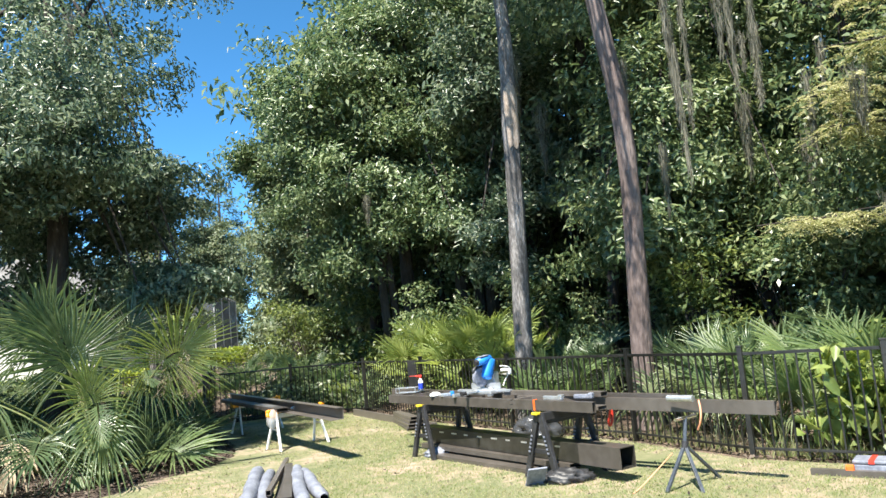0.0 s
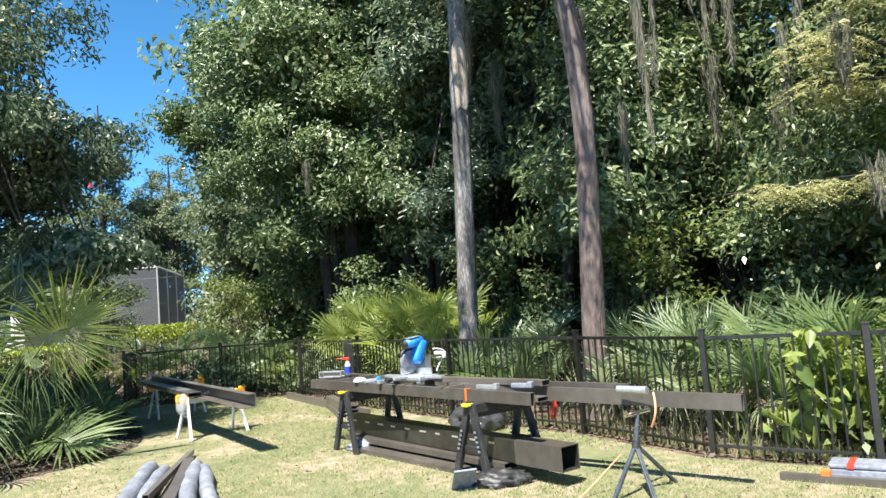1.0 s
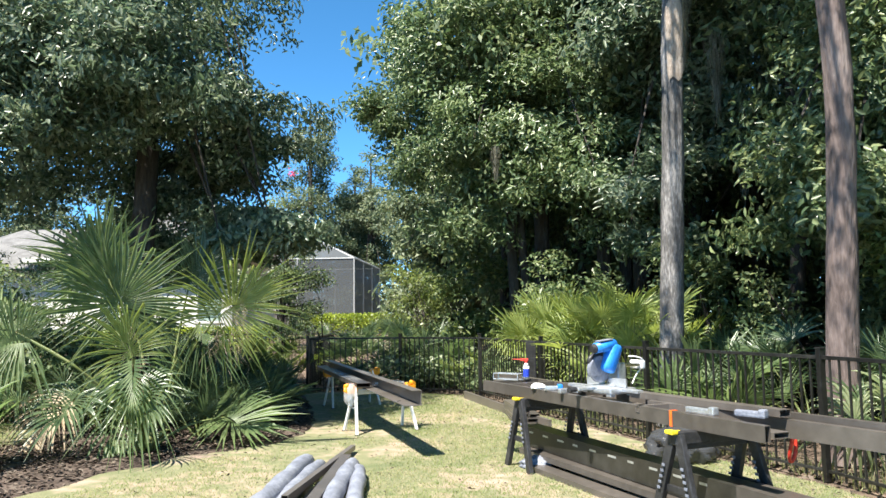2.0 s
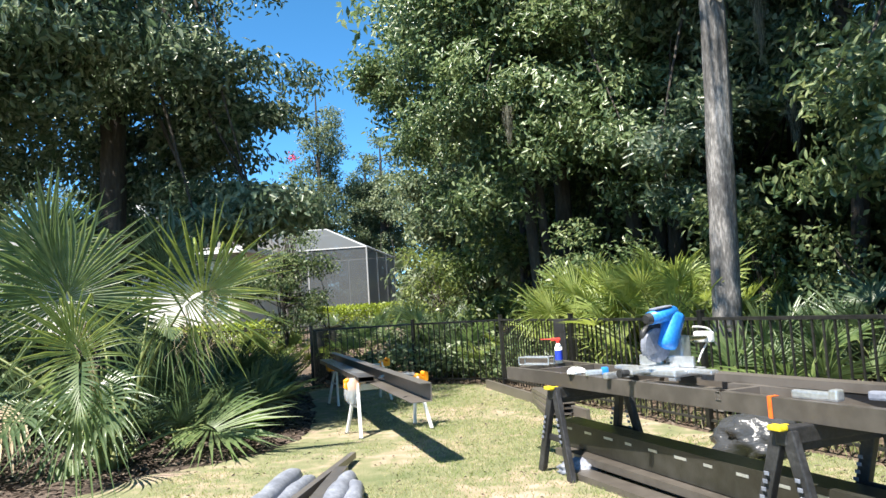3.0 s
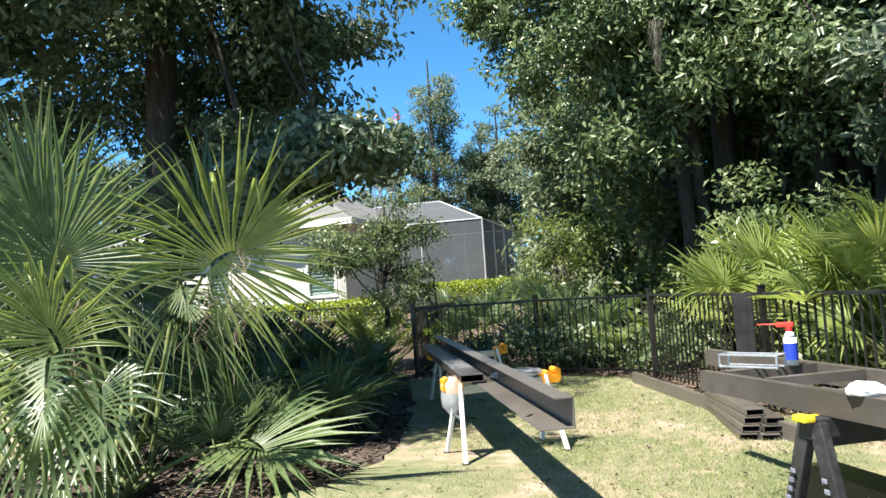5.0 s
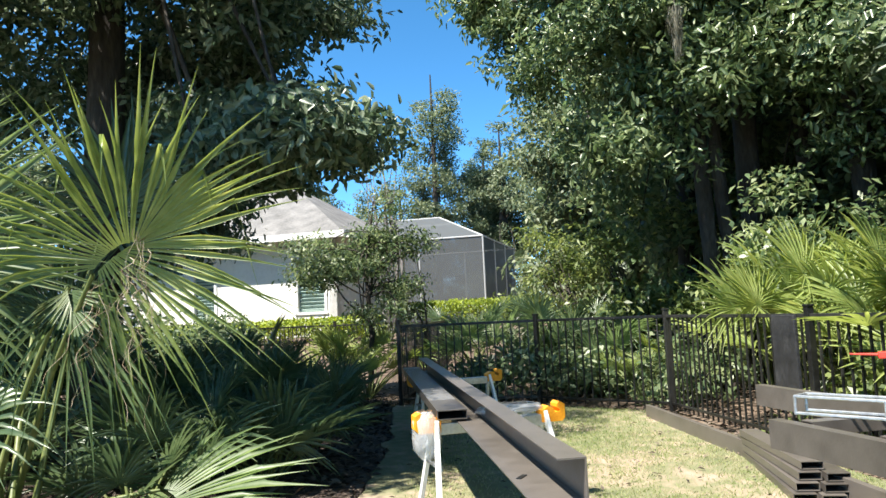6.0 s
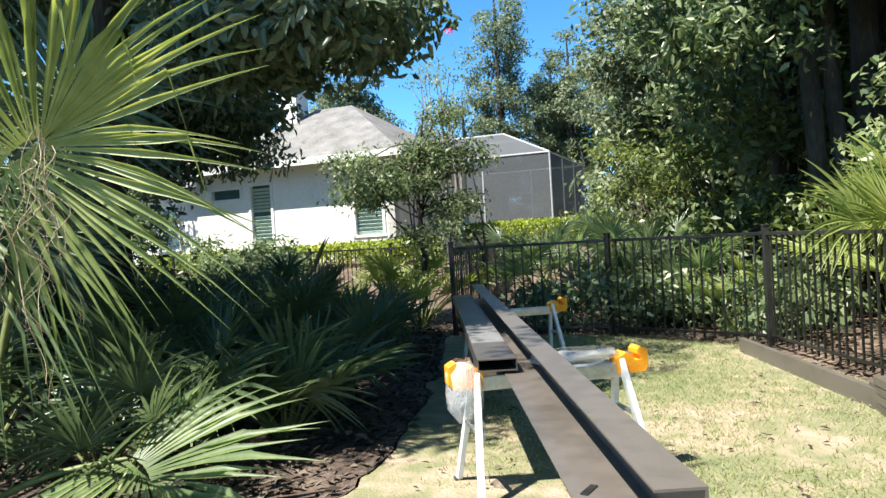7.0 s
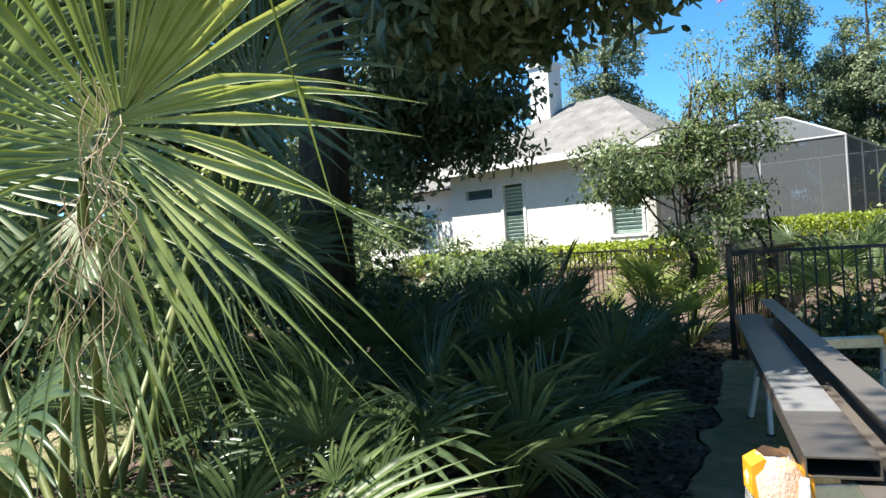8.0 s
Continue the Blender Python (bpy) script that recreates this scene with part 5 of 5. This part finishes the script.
# shading tree above the bed
tree("oak_tree", "spreading dark oak shading the planting bed", [(-6.85, 12.55, 0), (-6.8, 12.6, 2.5), (-6.7, 12.6, 5), (-6.9, 12.7, 8), (-6.6, 12.5, 10.5)], [0.25, 0.19, 0.155, 0.12, 0.05],
     [((-6.95, 12.2, 6.3), (2.3, 3.0, 2.2), 330), ((-5.35, 12.8, 4.7), (1.1, 1.6, 0.75), 110), ((-6.4, 10.3, 5.0), (1.9, 1.0, 1.15), 230), ((-5.6, 13.0, 3.05), (1.1, 1.0, 0.35), 80), ((-6.3, 13.8, 4.2), (1.5, 0.9, 0.9), 120), ((-4.5, 12.6, 2.9), (0.8, 0.8, 0.40), 80), ((-7.7, 14.6, 2.85), (0.6, 0.5, 0.35), 40), ((-10.0, 13.4, 6.2), (2.2, 2.0, 1.6), 140), ((-5.1, 12.4, 2.75), (0.5, 0.6, 0.3), 34), ((-8.5, 12.5, 4.6), (2.5, 2.5, 2.0), 230), ((-6.5, 13.5, 8.8), (2.6, 2.6, 1.6), 130), ((-8.5, 14.5, 3.2), (2.2, 1.4, 1.2), 90), ((-8.4, 14.6, 2.7), (0.75, 0.7, 0.9), 80), ((-11.5, 10.5, 5.5), (3.0, 3.0, 2.4), 230), ((-8.3, 10.4, 5.0), (1.7, 1.1, 1.4), 170)],
     M_LEAF_OAK, M_BARK_D, rng, (0.115, 0.052), 72, 0.19, 2, broad=True, limb_from=11)
# tall slender trunks behind the fence
# the last two crown lobes hang out of view, added to shade the trunk
tree("pine_tree", "tall straight tree with grey flaking bark behind the fence", [(1.27, 12.85, 0), (1.31, 12.9, 1.2), (1.38, 12.9, 2.6), (1.46, 12.9, 4.2), (1.49, 12.95, 5.7), (1.58, 13.0, 7), (1.5, 13.1, 10), (1.45, 13.2, 14)], [0.18, 0.162, 0.155, 0.15, 0.143, 0.13, 0.11, 0.07],
     [((1.3, 13.4, 11.5), (3.0, 2.6, 2.6), 130), ((0.2, 11.3, 9.2), (2.4, 1.3, 1.1), 46), ((-0.6, 9.3, 8.7), (1.2, 0.8, 0.6), 15)], M_LEAF, M_BARK_A, rng, (0.16, 0.07), 40, 0.34, 8, sides=20, limb_from=18)
# again two unseen lobes, added for shade on trunk and undergrowth
tree("pine_tree", "leaning tall tree with brown furrowed bark behind the fence", [(2.74, 10.5, 0), (2.76, 10.5, 1.2), (2.82, 10.45, 2.4), (2.86, 10.4, 3.6), (2.84, 10.4, 4.9), (2.66, 10.4, 6.2), (2.3, 10.6, 10), (2.2, 10.8, 13)], [0.172, 0.152, 0.143, 0.138, 0.134, 0.127, 0.10, 0.05],
     [((1.9, 11.0, 11.0), (2.8, 2.6, 2.6), 110), ((2.0, 9.2, 8.8), (2.0, 1.2, 1.0), 40), ((1.05, 7.2, 8.4), (1.0, 0.6, 0.5), 12)], M_LEAF, M_BARK_B, rng, (0.16, 0.07), 40, 0.34, 8, sides=20, limb_from=18)
# pale bare patch high on the grey trunk
zz = np.linspace(4.85, 6.05, 12)
cx = np.interp(zz, [3.6, 5.0, 5.6, 7.0], [1.43, 1.475, 1.49, 1.56])
aa = np.linspace(-2.5, -0.1, 9)
rad = 0.172 - 0.010 * (zz - 4.85)
wid = np.sin(np.linspace(0.15, 3.0, 12)) ** 0.5
mid_a = -1.2 + 0.25 * np.sin(zz * 5)
A_ = mid_a[:, None] + (aa - aa.mean())[None] * wid[:, None]
V = np.stack([cx[:, None] + rad[:, None] * np.cos(A_), 12.93 + rad[:, None] * np.sin(A_), np.repeat(zz[:, None], 9, 1) + 0.03 * np.sin(7 * A_)], -1).reshape(-1, 3)
i, j = np.meshgrid(np.arange(11), np.arange(8), indexing="ij")
_tree = bpy.data.objects["pine_tree"]
V -= np.array(_tree.location)
sheet("bare_patch", [(V, np.stack([i * 9 + j, i * 9 + j + 1, (i + 1) * 9 + j + 1, (i + 1) * 9 + j], -1).reshape(-1, 4))], M_SCAR, _tree, True)["label"] = "pale bare wood where bark has fallen"
MAG = "broad glossy-leaved evergreen tree at the edge of the wood"
tree("magnolia_tree", MAG, [(-0.9, 19.3, 0.1), (-0.9, 19.3, 4), (-0.8, 19.2, 9), (-0.9, 19.2, 12)], [0.2, 0.17, 0.12, 0.04],
     [((-1.1, 18.1, 5.6), (2.2, 1.7, 2.3), 330), ((-0.6, 18.6, 9.2), (2.6, 2.0, 2.8), 300), ((-2.6, 18.3, 4.6), (1.4, 1.2, 1.7), 110), ((0.6, 17.6, 4.6), (1.5, 1.2, 1.7), 130), ((-3.5, 19.0, 7.6), (1.5, 1.3, 2.2), 190), ((-4.8, 19.4, 6.6), (0.8, 0.7, 0.4), 30)], M_LEAF_OLIVE, M_BARK_D, rng, (0.138, 0.060), 80, 0.24, 6, broad=True)
tree("magnolia_tree", MAG, [(2.2, 17.6, 0), (2.2, 17.7, 4), (2.4, 17.6, 9), (2.2, 17.6, 12)], [0.19, 0.16, 0.11, 0.04],
     [((2.3, 16.6, 6.4), (2.2, 1.6, 3.2), 330), ((2.5, 17.2, 10.5), (2.6, 1.8, 2.6), 220), ((1.2, 16.0, 3.6), (1.2, 1.0, 1.2), 70)], M_LEAF_OAK, M_BARK_D, rng, (0.165, 0.072), 62, 0.25, 6, broad=True)
tree("magnolia_tree", MAG, [(4.9, 14.2, 0), (4.9, 14.2, 4), (5.0, 14.2, 8), (4.9, 14.2, 11)], [0.18, 0.15, 0.1, 0.04],
     [((4.8, 13.2, 4.6), (2.2, 1.6, 2.3), 300), ((5.0, 13.8, 8.2), (2.6, 2.0, 2.6), 250), ((3.6, 12.6, 3.0), (1.2, 1.0, 1.0), 60)], M_LEAF_MAG, M_BARK_D, rng, (0.15, 0.066), 66, 0.25, 6, broad=True)
tree("magnolia_tree", MAG, [(7.6, 11.2, 0), (7.6, 11.2, 3), (7.5, 11.1, 7), (7.5, 11.2, 10)], [0.17, 0.14, 0.1, 0.04],
     [((7.2, 10.6, 4.2), (2.3, 2.0, 2.3), 290), ((7.0, 10.8, 7.6), (2.6, 2.2, 2.2), 220)], M_LEAF, M_BARK_D, rng, (0.14, 0.06), 46, 0.27, 8)
cyp = empty("cypress_tree", pose(6.5, 8.3, 0), "feathery yellowing tree with moss behind the fence", "tree")
line = smooth_line([(0, 0, 0), (0, -0.1, 2.5), (-0.1, -0.2, 5), (-0.2, -0.3, 8)], 20)
sheet("trunk", [pipe(line, np.linspace(0.13, 0.03, 20), 12, 0.07, rng)], M_BARK_D, cyp, True)
sp, bw = [], []
for c, size, n in (((-1.55, 0.6, 2.62), (0.95, 0.5, 0.07), 75), ((-0.6, 0.3, 2.68), (0.8, 0.6, 0.10), 70), ((-1.0, 0.4, 3.75), (0.65, 0.6, 0.16), 70), ((-1.25, 0.5, 4.2), (0.6, 0.6, 0.18), 60), ((-0.8, 0.2, 4.75), (0.8, 0.7, 0.2), 60), ((-0.5, 0.0, 5.5), (1.2, 1.0, 0.3), 80), ((-0.2, 0.2, 1.75), (0.6, 0.5, 0.10), 30)):
    leafy, places = sprays(c, size, n, rng)
    sp.append(leafy)
    h = int(np.argmin(np.abs(line[:, 2] - c[2] + 0.15)))
    e = np.array(c) + np.array([-size[0], 0.1, 0])
    bw.append(pipe(smooth_line([line[h], np.array(c) + [0.2, 0, 0.04], e], 10), np.linspace(0.03, 0.006, 10), 6))
sheet("branchwork", bw, M_BARK_D, cyp, True)
sheet("crown", sp, M_LEAF_DRY, cyp)
# inner wood
WOOD = "slender dark-trunked tree inside the wood"
for x, y, h, r in ((-1.40, 18.6, 11, 0.13), (-1.12, 18.7, 11, 0.11), (0.52, 18.3, 11, 0.17), (1.18, 18.2, 11, 0.19), (-0.2, 20.2, 11, 0.17), (0.9, 18.8, 11, 0.16), (3.6, 16.3, 11, 0.15), (6.8, 15.0, 11, 0.16), (-2.1, 21.5, 12, 0.2), (9.6, 9.0, 10, 0.16), (4.2, 19.5, 12, 0.2), (7.4, 18.5, 12, 0.2)):
    tree("wood_tree", WOOD, [(x, y, float(ground_height(x, y))), (x + rng.normal(0, 0.2), y, h * 0.35), (x + rng.normal(0, 0.4), y, h * 0.7), (x + rng.normal(0, 0.5), y, h)], [r, r * 0.85, r * 0.6, 0.04],
         [((x, y + 0.6, h * 0.74), (2.6, 2.2, h * 0.3), 130), ((x, y + 2.0, h * 0.34), (2.3, 1.2, h * 0.14), 34)], M_LEAF, M_BARK_D, rng, (0.22, 0.10), 40, 0.36, 6, "trees of the wood")
# back of the wood
BACK = "tall leafy tree at the back of the wood"
for x, y, h in ((-2.8, 25.5, 15), (0.8, 24.5, 16), (4.0, 24.0, 16), (7.6, 22.5, 16), (10.8, 19.0, 15), (12.4, 14.5, 15), (12.8, 10.0, 14), (12.0, 5.5, 13), (10.0, 13.5, 12), (11.5, 1.0, 12)):
    tree("wood_tree", BACK, [(x, y, float(ground_height(x, y))), (x, y, h * 0.5), (x, y, h * 0.9)], [0.25, 0.2, 0.06],
         [((x, y, h * 0.68), (3.1, 2.4, h * 0.34), 190), ((x, y, h * 0.25), (3.0, 2.0, h * 0.22), 130)], M_LEAF, M_BARK_D, rng, (0.36, 0.17), 34, 0.48, 4, "back trees of the wood")
# trees beyond the garden
FAR = "tall grey-green tree far behind the neighbouring house"
# the one at (-24.2, 25.0) is added to shade the house wing
for x, y, h, w_, mat in ((-18.75, 48.5, 17.3, 1.9, M_LEAF_FAR), (-15.0, 50.4, 13.6, 1.9, M_LEAF_FAR), (-17.25, 53.5, 13.3, 2.0, M_LEAF_FAR), (-24.0, 40.5, 13.5, 2.2, M_LEAF_FAR), (-24.2, 25.0, 8.5, 2.6, M_LEAF_FAR), (-9.0, 44, 10.5, 2.6, M_LEAF_FAR), (-6.2, 34, 10.0, 2.6, M_LEAF_FAR), (-5.2, 29, 9.0, 2.3, M_LEAF_FAR), (-16.5, 52, 11, 3.0, M_LEAF_FAR), (-21, 48, 10, 3.5, M_LEAF_FAR), (-27, 44, 11, 3.5, M_LEAF_FAR), (-33, 40, 12, 4, M_LEAF_FAR), (-36, 30, 13, 4, M_LEAF_FAR), (-2.5, 33, 13, 3.0, M_LEAF_FAR), (-5.8, 40, 12, 3, M_LEAF_FAR), (1.5, 31, 15, 3.2, M_LEAF_FAR), (-13.0, 58, 10.5, 3.6, M_LEAF_FAR), (-19.5, 60, 10, 3.8, M_LEAF_FAR), (-9.2, 52, 11, 2.8, M_LEAF_FAR), (-24.5, 58, 10, 3.8, M_LEAF_FAR)):
    tree("far_tree", FAR, [(x, y, 0.75), (x, y, h * 0.5), (x, y, h * 0.95)], [0.25, 0.18, 0.04],
         [((x, y, h * 0.64), (w_, w_, h * 0.33), 260), ((x, y, h * 0.26), (w_ * 1.0, w_, h * 0.2), 120)], mat, M_BARK_D, rng, (0.22, 0.10), 50, 0.30, 5, "trees beyond the garden")
# shrub at the fence corner
rng = np.random.default_rng(19)
tree("shrub", "thin-stemmed shrub with small leaves at the fence corner", [(-6.75, 17.75, 0), (-6.7, 17.8, 1.0), (-6.85, 17.9, 2.0), (-6.7, 18.0, 3.2)], [0.05, 0.045, 0.03, 0.012],
     [((-7.35, 17.8, 2.3), (1.0, 0.8, 0.5), 100), ((-6.5, 18.0, 2.4), (0.75, 0.6, 0.7), 80), ((-6.4, 17.9, 1.4), (0.5, 0.5, 0.6), 36)], M_LEAF, M_BARK_D, rng, (0.085, 0.038), 46, 0.17, 8, category="shrub")
br = empty("bare_branch", pose(-6.3, 18.1, 0), "thin bare dark stem leaning over the fence corner", "branch")
sheet("stem", [pipe(smooth_line([(0.25, 0.3, 0), (0.3, 0.3, 1.1), (0.0, 0.2, 1.5), (-0.55, 0.0, 2.0)], 12), np.linspace(0.025, 0.008, 12), 6), pipe(smooth_line([(0.3, 0.3, 1.1), (0.28, 0.3, 1.6), (0.12, 0.35, 2.3)], 9), np.linspace(0.018, 0.005, 9), 6)], M_BARK_D, br)
# crepe myrtle with a few pink flowers behind the oak
rr = np.random.default_rng(2)
q, o, p = clumps((0, 0, 4.4), (1.1, 1.0, 1.3), 50, 16, 0.2, rr)
myr = empty("crepe_myrtle", pose(-9.6, 24.0, 0.5), "thin grey shrub tree with a few pink flowers", "tree")
sheet("crown", [leaves(q, o, 0.09, 0.04, rr)], M_LEAF_LITE, myr)
sheet("branchwork", [pipe(smooth_line([(0, 0, 0), (rr.normal(0, 0.3), rr.normal(0, 0.3), 2.2), tuple(e)], 10), np.linspace(0.035, 0.008, 10), 5) for e in p[:16]], M_BARK_A, myr)["kind"] = "stuff"
q2 = np.array([(0.35, 0.0, 5.75)]) + rr.normal(0, 0.06, (40, 3))
tagged(sheet("flower_cluster", [leaves(q2, np.zeros_like(q2), 0.06, 0.05, rr)], M_PINK, myr), "pink flower cluster", kind="stuff")

# understorey along the wood's foot
rng = np.random.default_rng(31)
# lighter leaves at (4.2, 11.9) and (6.9, 9.4) stand in for sunlight, darker ones at (-9.6, 10.9) and (-10.5, 9.5) for
# shade
for x, y, rx, h, n, mat, nm in ((-4.2, 22.5, 1.6, 2.6, 60, M_LEAF_LITE, "light"), (-1.2, 21.5, 1.4, 2.4, 50, M_LEAF_LITE, "light"), (2.0, 20.0, 1.8, 2.2, 60, M_LEAF, "dark"), (5.6, 16.6, 2.0, 2.4, 70, M_LEAF, "dark"), (2.3, 14.9, 1.2, 3.4, 60, M_LEAF_MAG, "glossy"), (3.7, 13.9, 1.1, 4.6, 70, M_LEAF_MAG, "glossy"), (0.1, 17.3, 1.3, 3.2, 60, M_LEAF, "dark"), (5.7, 11.7, 1.3, 3.6, 60, M_LEAF_MAG, "glossy"), (4.2, 11.9, 0.9, 3.0, 40, M_LEAF_LITE, "light"), (6.9, 9.4, 1.2, 4.2, 60, M_LEAF_LITE, "light"), (-2.4, 19.0, 1.2, 3.0, 60, M_LEAF_LITE, "light"), (8.0, 13.2, 2.0, 2.6, 70, M_LEAF, "dark"), (9.4, 9.4, 1.8, 2.8, 70, M_LEAF, "dark"), (4.95, 7.7, 0.6, 1.2, 30, M_LEAF_LITE, "light"), (5.5, 7.2, 0.6, 1.0, 24, M_LEAF_LITE, "light"), (-9.6, 10.9, 1.4, 2.0, 50, M_LEAF, "dark"), (-8.8, 11.8, 1.3, 1.8, 50, M_LEAF, "dark"), (-8.4, 13.2, 1.2, 1.6, 46, M_LEAF, "dark"), (-13.5, 8.0, 2.4, 4.4, 120, M_LEAF, "dark"), (-12.6, 11.0, 2.2, 4.2, 120, M_LEAF, "dark"), (-13.2, 14.2, 2.2, 4.2, 110, M_LEAF_LITE, "light"), (-12.0, 19.2, 1.3, 1.3, 50, M_LEAF, "dark"), (-15.5, 18.5, 2.0, 3.0, 80, M_LEAF, "dark"), (-13.5, 16.0, 2.2, 2.6, 80, M_LEAF, "dark"), (8.6, 5.8, 1.8, 3.0, 70, M_LEAF, "dark"), (-10.5, 17.5, 1.6, 1.25, 46, M_LEAF, "dark"), (-11.5, 13.0, 2.0, 2.4, 70, M_LEAF, "dark"), (-10.5, 9.5, 1.8, 2.2, 60, M_LEAF, "dark"), (-4.7, 17.7, 1.0, 0.75, 34, M_LEAF, "dark"), (-3.3, 17.6, 1.0, 0.7, 34, M_LEAF, "dark"), (-1.7, 17.4, 1.0, 0.8, 34, M_LEAF, "dark"), (-2.6, 18.6, 1.3, 0.9, 40, M_LEAF, "dark"), (-0.1, 14.6, 0.7, 0.7, 24, M_LEAF_LITE, "light"), (-8.6, 7.4, 1.2, 1.4, 40, M_LEAF_LITE, "light")):
    g = float(ground_height(x, y))
    q, o, p = clumps((0, 0, h * 0.5), (rx, rx * 0.8, h * 0.55), n, 60, 0.24, rng, floor=0.05)
    sh = empty("bush", pose(x, y, g), nm + " green leafy bush under the trees", "bush", "understorey bushes")
    sheet("foliage", [leaves(q, o, 0.13, 0.06, rng)], mat, sh)
    sheet("branchwork", [pipe(smooth_line([(0, 0, 0), tuple(e * 0.5 + [0, 0, 0.1]), tuple(e)], 7), np.linspace(0.025, 0.006, 7), 5) for e in p[:12]], M_BARK_D, sh)

# hanging moss
rng = np.random.default_rng(41)
moss(2.85, 7.95, 4.75, 1.9, 0.035, rng)
for x, y, z, L, w_ in ((3.1, 8.8, 5.9, 1.4, 0.07), (3.35, 8.9, 5.9, 1.7, 0.06), (3.7, 8.6, 5.9, 1.4, 0.08), (4.1, 9.2, 5.9, 1.6, 0.09), (4.6, 9.6, 5.6, 1.4, 0.1), (3.7, 10.4, 6.2, 2.0, 0.1), (5.2, 8.4, 4.5, 1.0, 0.2), (5.6, 7.9, 4.2, 1.2, 0.2), (5.0, 7.8, 2.8, 0.7, 0.16), (5.7, 7.7, 2.8, 0.8, 0.16), (1.9, 14.8, 7.6, 2.0, 0.24), (2.4, 14.9, 6.4, 1.8, 0.24), (-5.6, 10.9, 7.3, 1.2, 0.16), (2.9, 15.6, 4.6, 1.3, 0.2), (5.5, 12.2, 5.4, 1.8, 0.2), (6.0, 11.2, 4.4, 1.4, 0.2), (-1.6, 16.6, 5.0, 0.9, 0.14)):
    moss(x, y, z, L, w_, rng)

# thin veils of moss between the boughs
for k in range(9):
    x = 3.1 + 0.32 * k
    moss(x + rng.normal(0, 0.15), 10.6 - 0.12 * k + rng.normal(0, 0.3), rng.uniform(4.2, 6.4), rng.uniform(0.6, 1.5), rng.uniform(0.05, 0.11), rng)

# broad-leaved plant behind the fence
bl = empty("broadleaf_plant", pose(3.95, 7.45, 0), "bright yellow-green broad-leaved plant behind the fence", "plant")
q, o, p = clumps((0, 0, 0.66), (0.42, 0.42, 0.55), 54, 5, 0.10, rng, floor=0.12)
sheet("foliage", [broad_leaves(q, o, 0.21, 0.12, rng, 0.5)], M_PALM_LITE, bl)
for e in p[:9]:
    sheet("stem", [pipe(smooth_line([(0, 0, 0), tuple(e * 0.5 + [0, 0, 0.1]), tuple(e)], 7), np.linspace(0.012, 0.004, 7), 5)], M_STEM, bl)

# dense far edge of the wood, closing the view between the trunks
rng = np.random.default_rng(51)
n = 44000
a = rng.uniform(0, 1, n)
px = np.interp(a, [0, 0.35, 0.7, 1.0], [-6.0, 6.0, 15.0, 17.0]) + rng.normal(0, 0.8, n)
py = np.interp(a, [0, 0.35, 0.7, 1.0], [31.0, 29.0, 18.0, -2.0]) + rng.normal(0, 0.8, n)
p = np.stack([px, py, ground_height(px, py) + rng.uniform(0, 1, n) ** 1.2 * 8.5], 1)
tagged(sheet("far_woods", [leaves(p, np.zeros_like(p), 0.52, 0.26, rng)], M_LEAF), "dense dark foliage at the far edge of the wood", "woods", kind="stuff")
a = rng.uniform(0, 1, 12000)
px = np.interp(a, [0, 0.5, 1.0], [-17.0, -18.5, -24.0]) + rng.normal(0, 0.8, 12000)
py = np.interp(a, [0, 0.5, 1.0], [2.0, 14.0, 21.0]) + rng.normal(0, 0.8, 12000)
p = np.stack([px, py, ground_height(px, py) + rng.uniform(0, 1, 12000) ** 1.2 * 8.0], 1)
tagged(sheet("far_woods", [leaves(p, np.zeros_like(p), 0.6, 0.32, rng)], M_LEAF), "dense foliage beyond the planting bed", "woods", kind="stuff")
# weeds along the fence foot
n = 2600
k = rng.integers(3, 9, n)
f = rng.uniform(0, 1, n)
P = np.array(POSTS)
b = P[k] + (P[k + 1] - P[k]) * f[:, None] + rng.normal(0, 0.07, (n, 2)) + np.array([0.10, 0.08])
h = rng.uniform(0.06, 0.30, n) * (0.4 + 0.8 * rng.uniform(0, 1, n) ** 2)
d = rng.normal(0, 0.35, (n, 2)) * h[:, None]
w3 = np.concatenate([unit(rng.normal(0, 1, (n, 2))) * 0.005, np.zeros((n, 1))], 1)
b3 = np.concatenate([b, np.full((n, 1), 0.005)], 1)
t3 = b3 + np.concatenate([d, h[:, None]], 1)
V = np.stack([b3 - w3, b3 + w3, t3 + w3 * 0.15, t3 - w3 * 0.15], 1).reshape(-1, 3)
tagged(sheet("fence_weeds", [(V, np.arange(4 * n).reshape(n, 4))], M_BLADE), "tall weeds and grass along the foot of the fence", "weeds", kind="stuff")
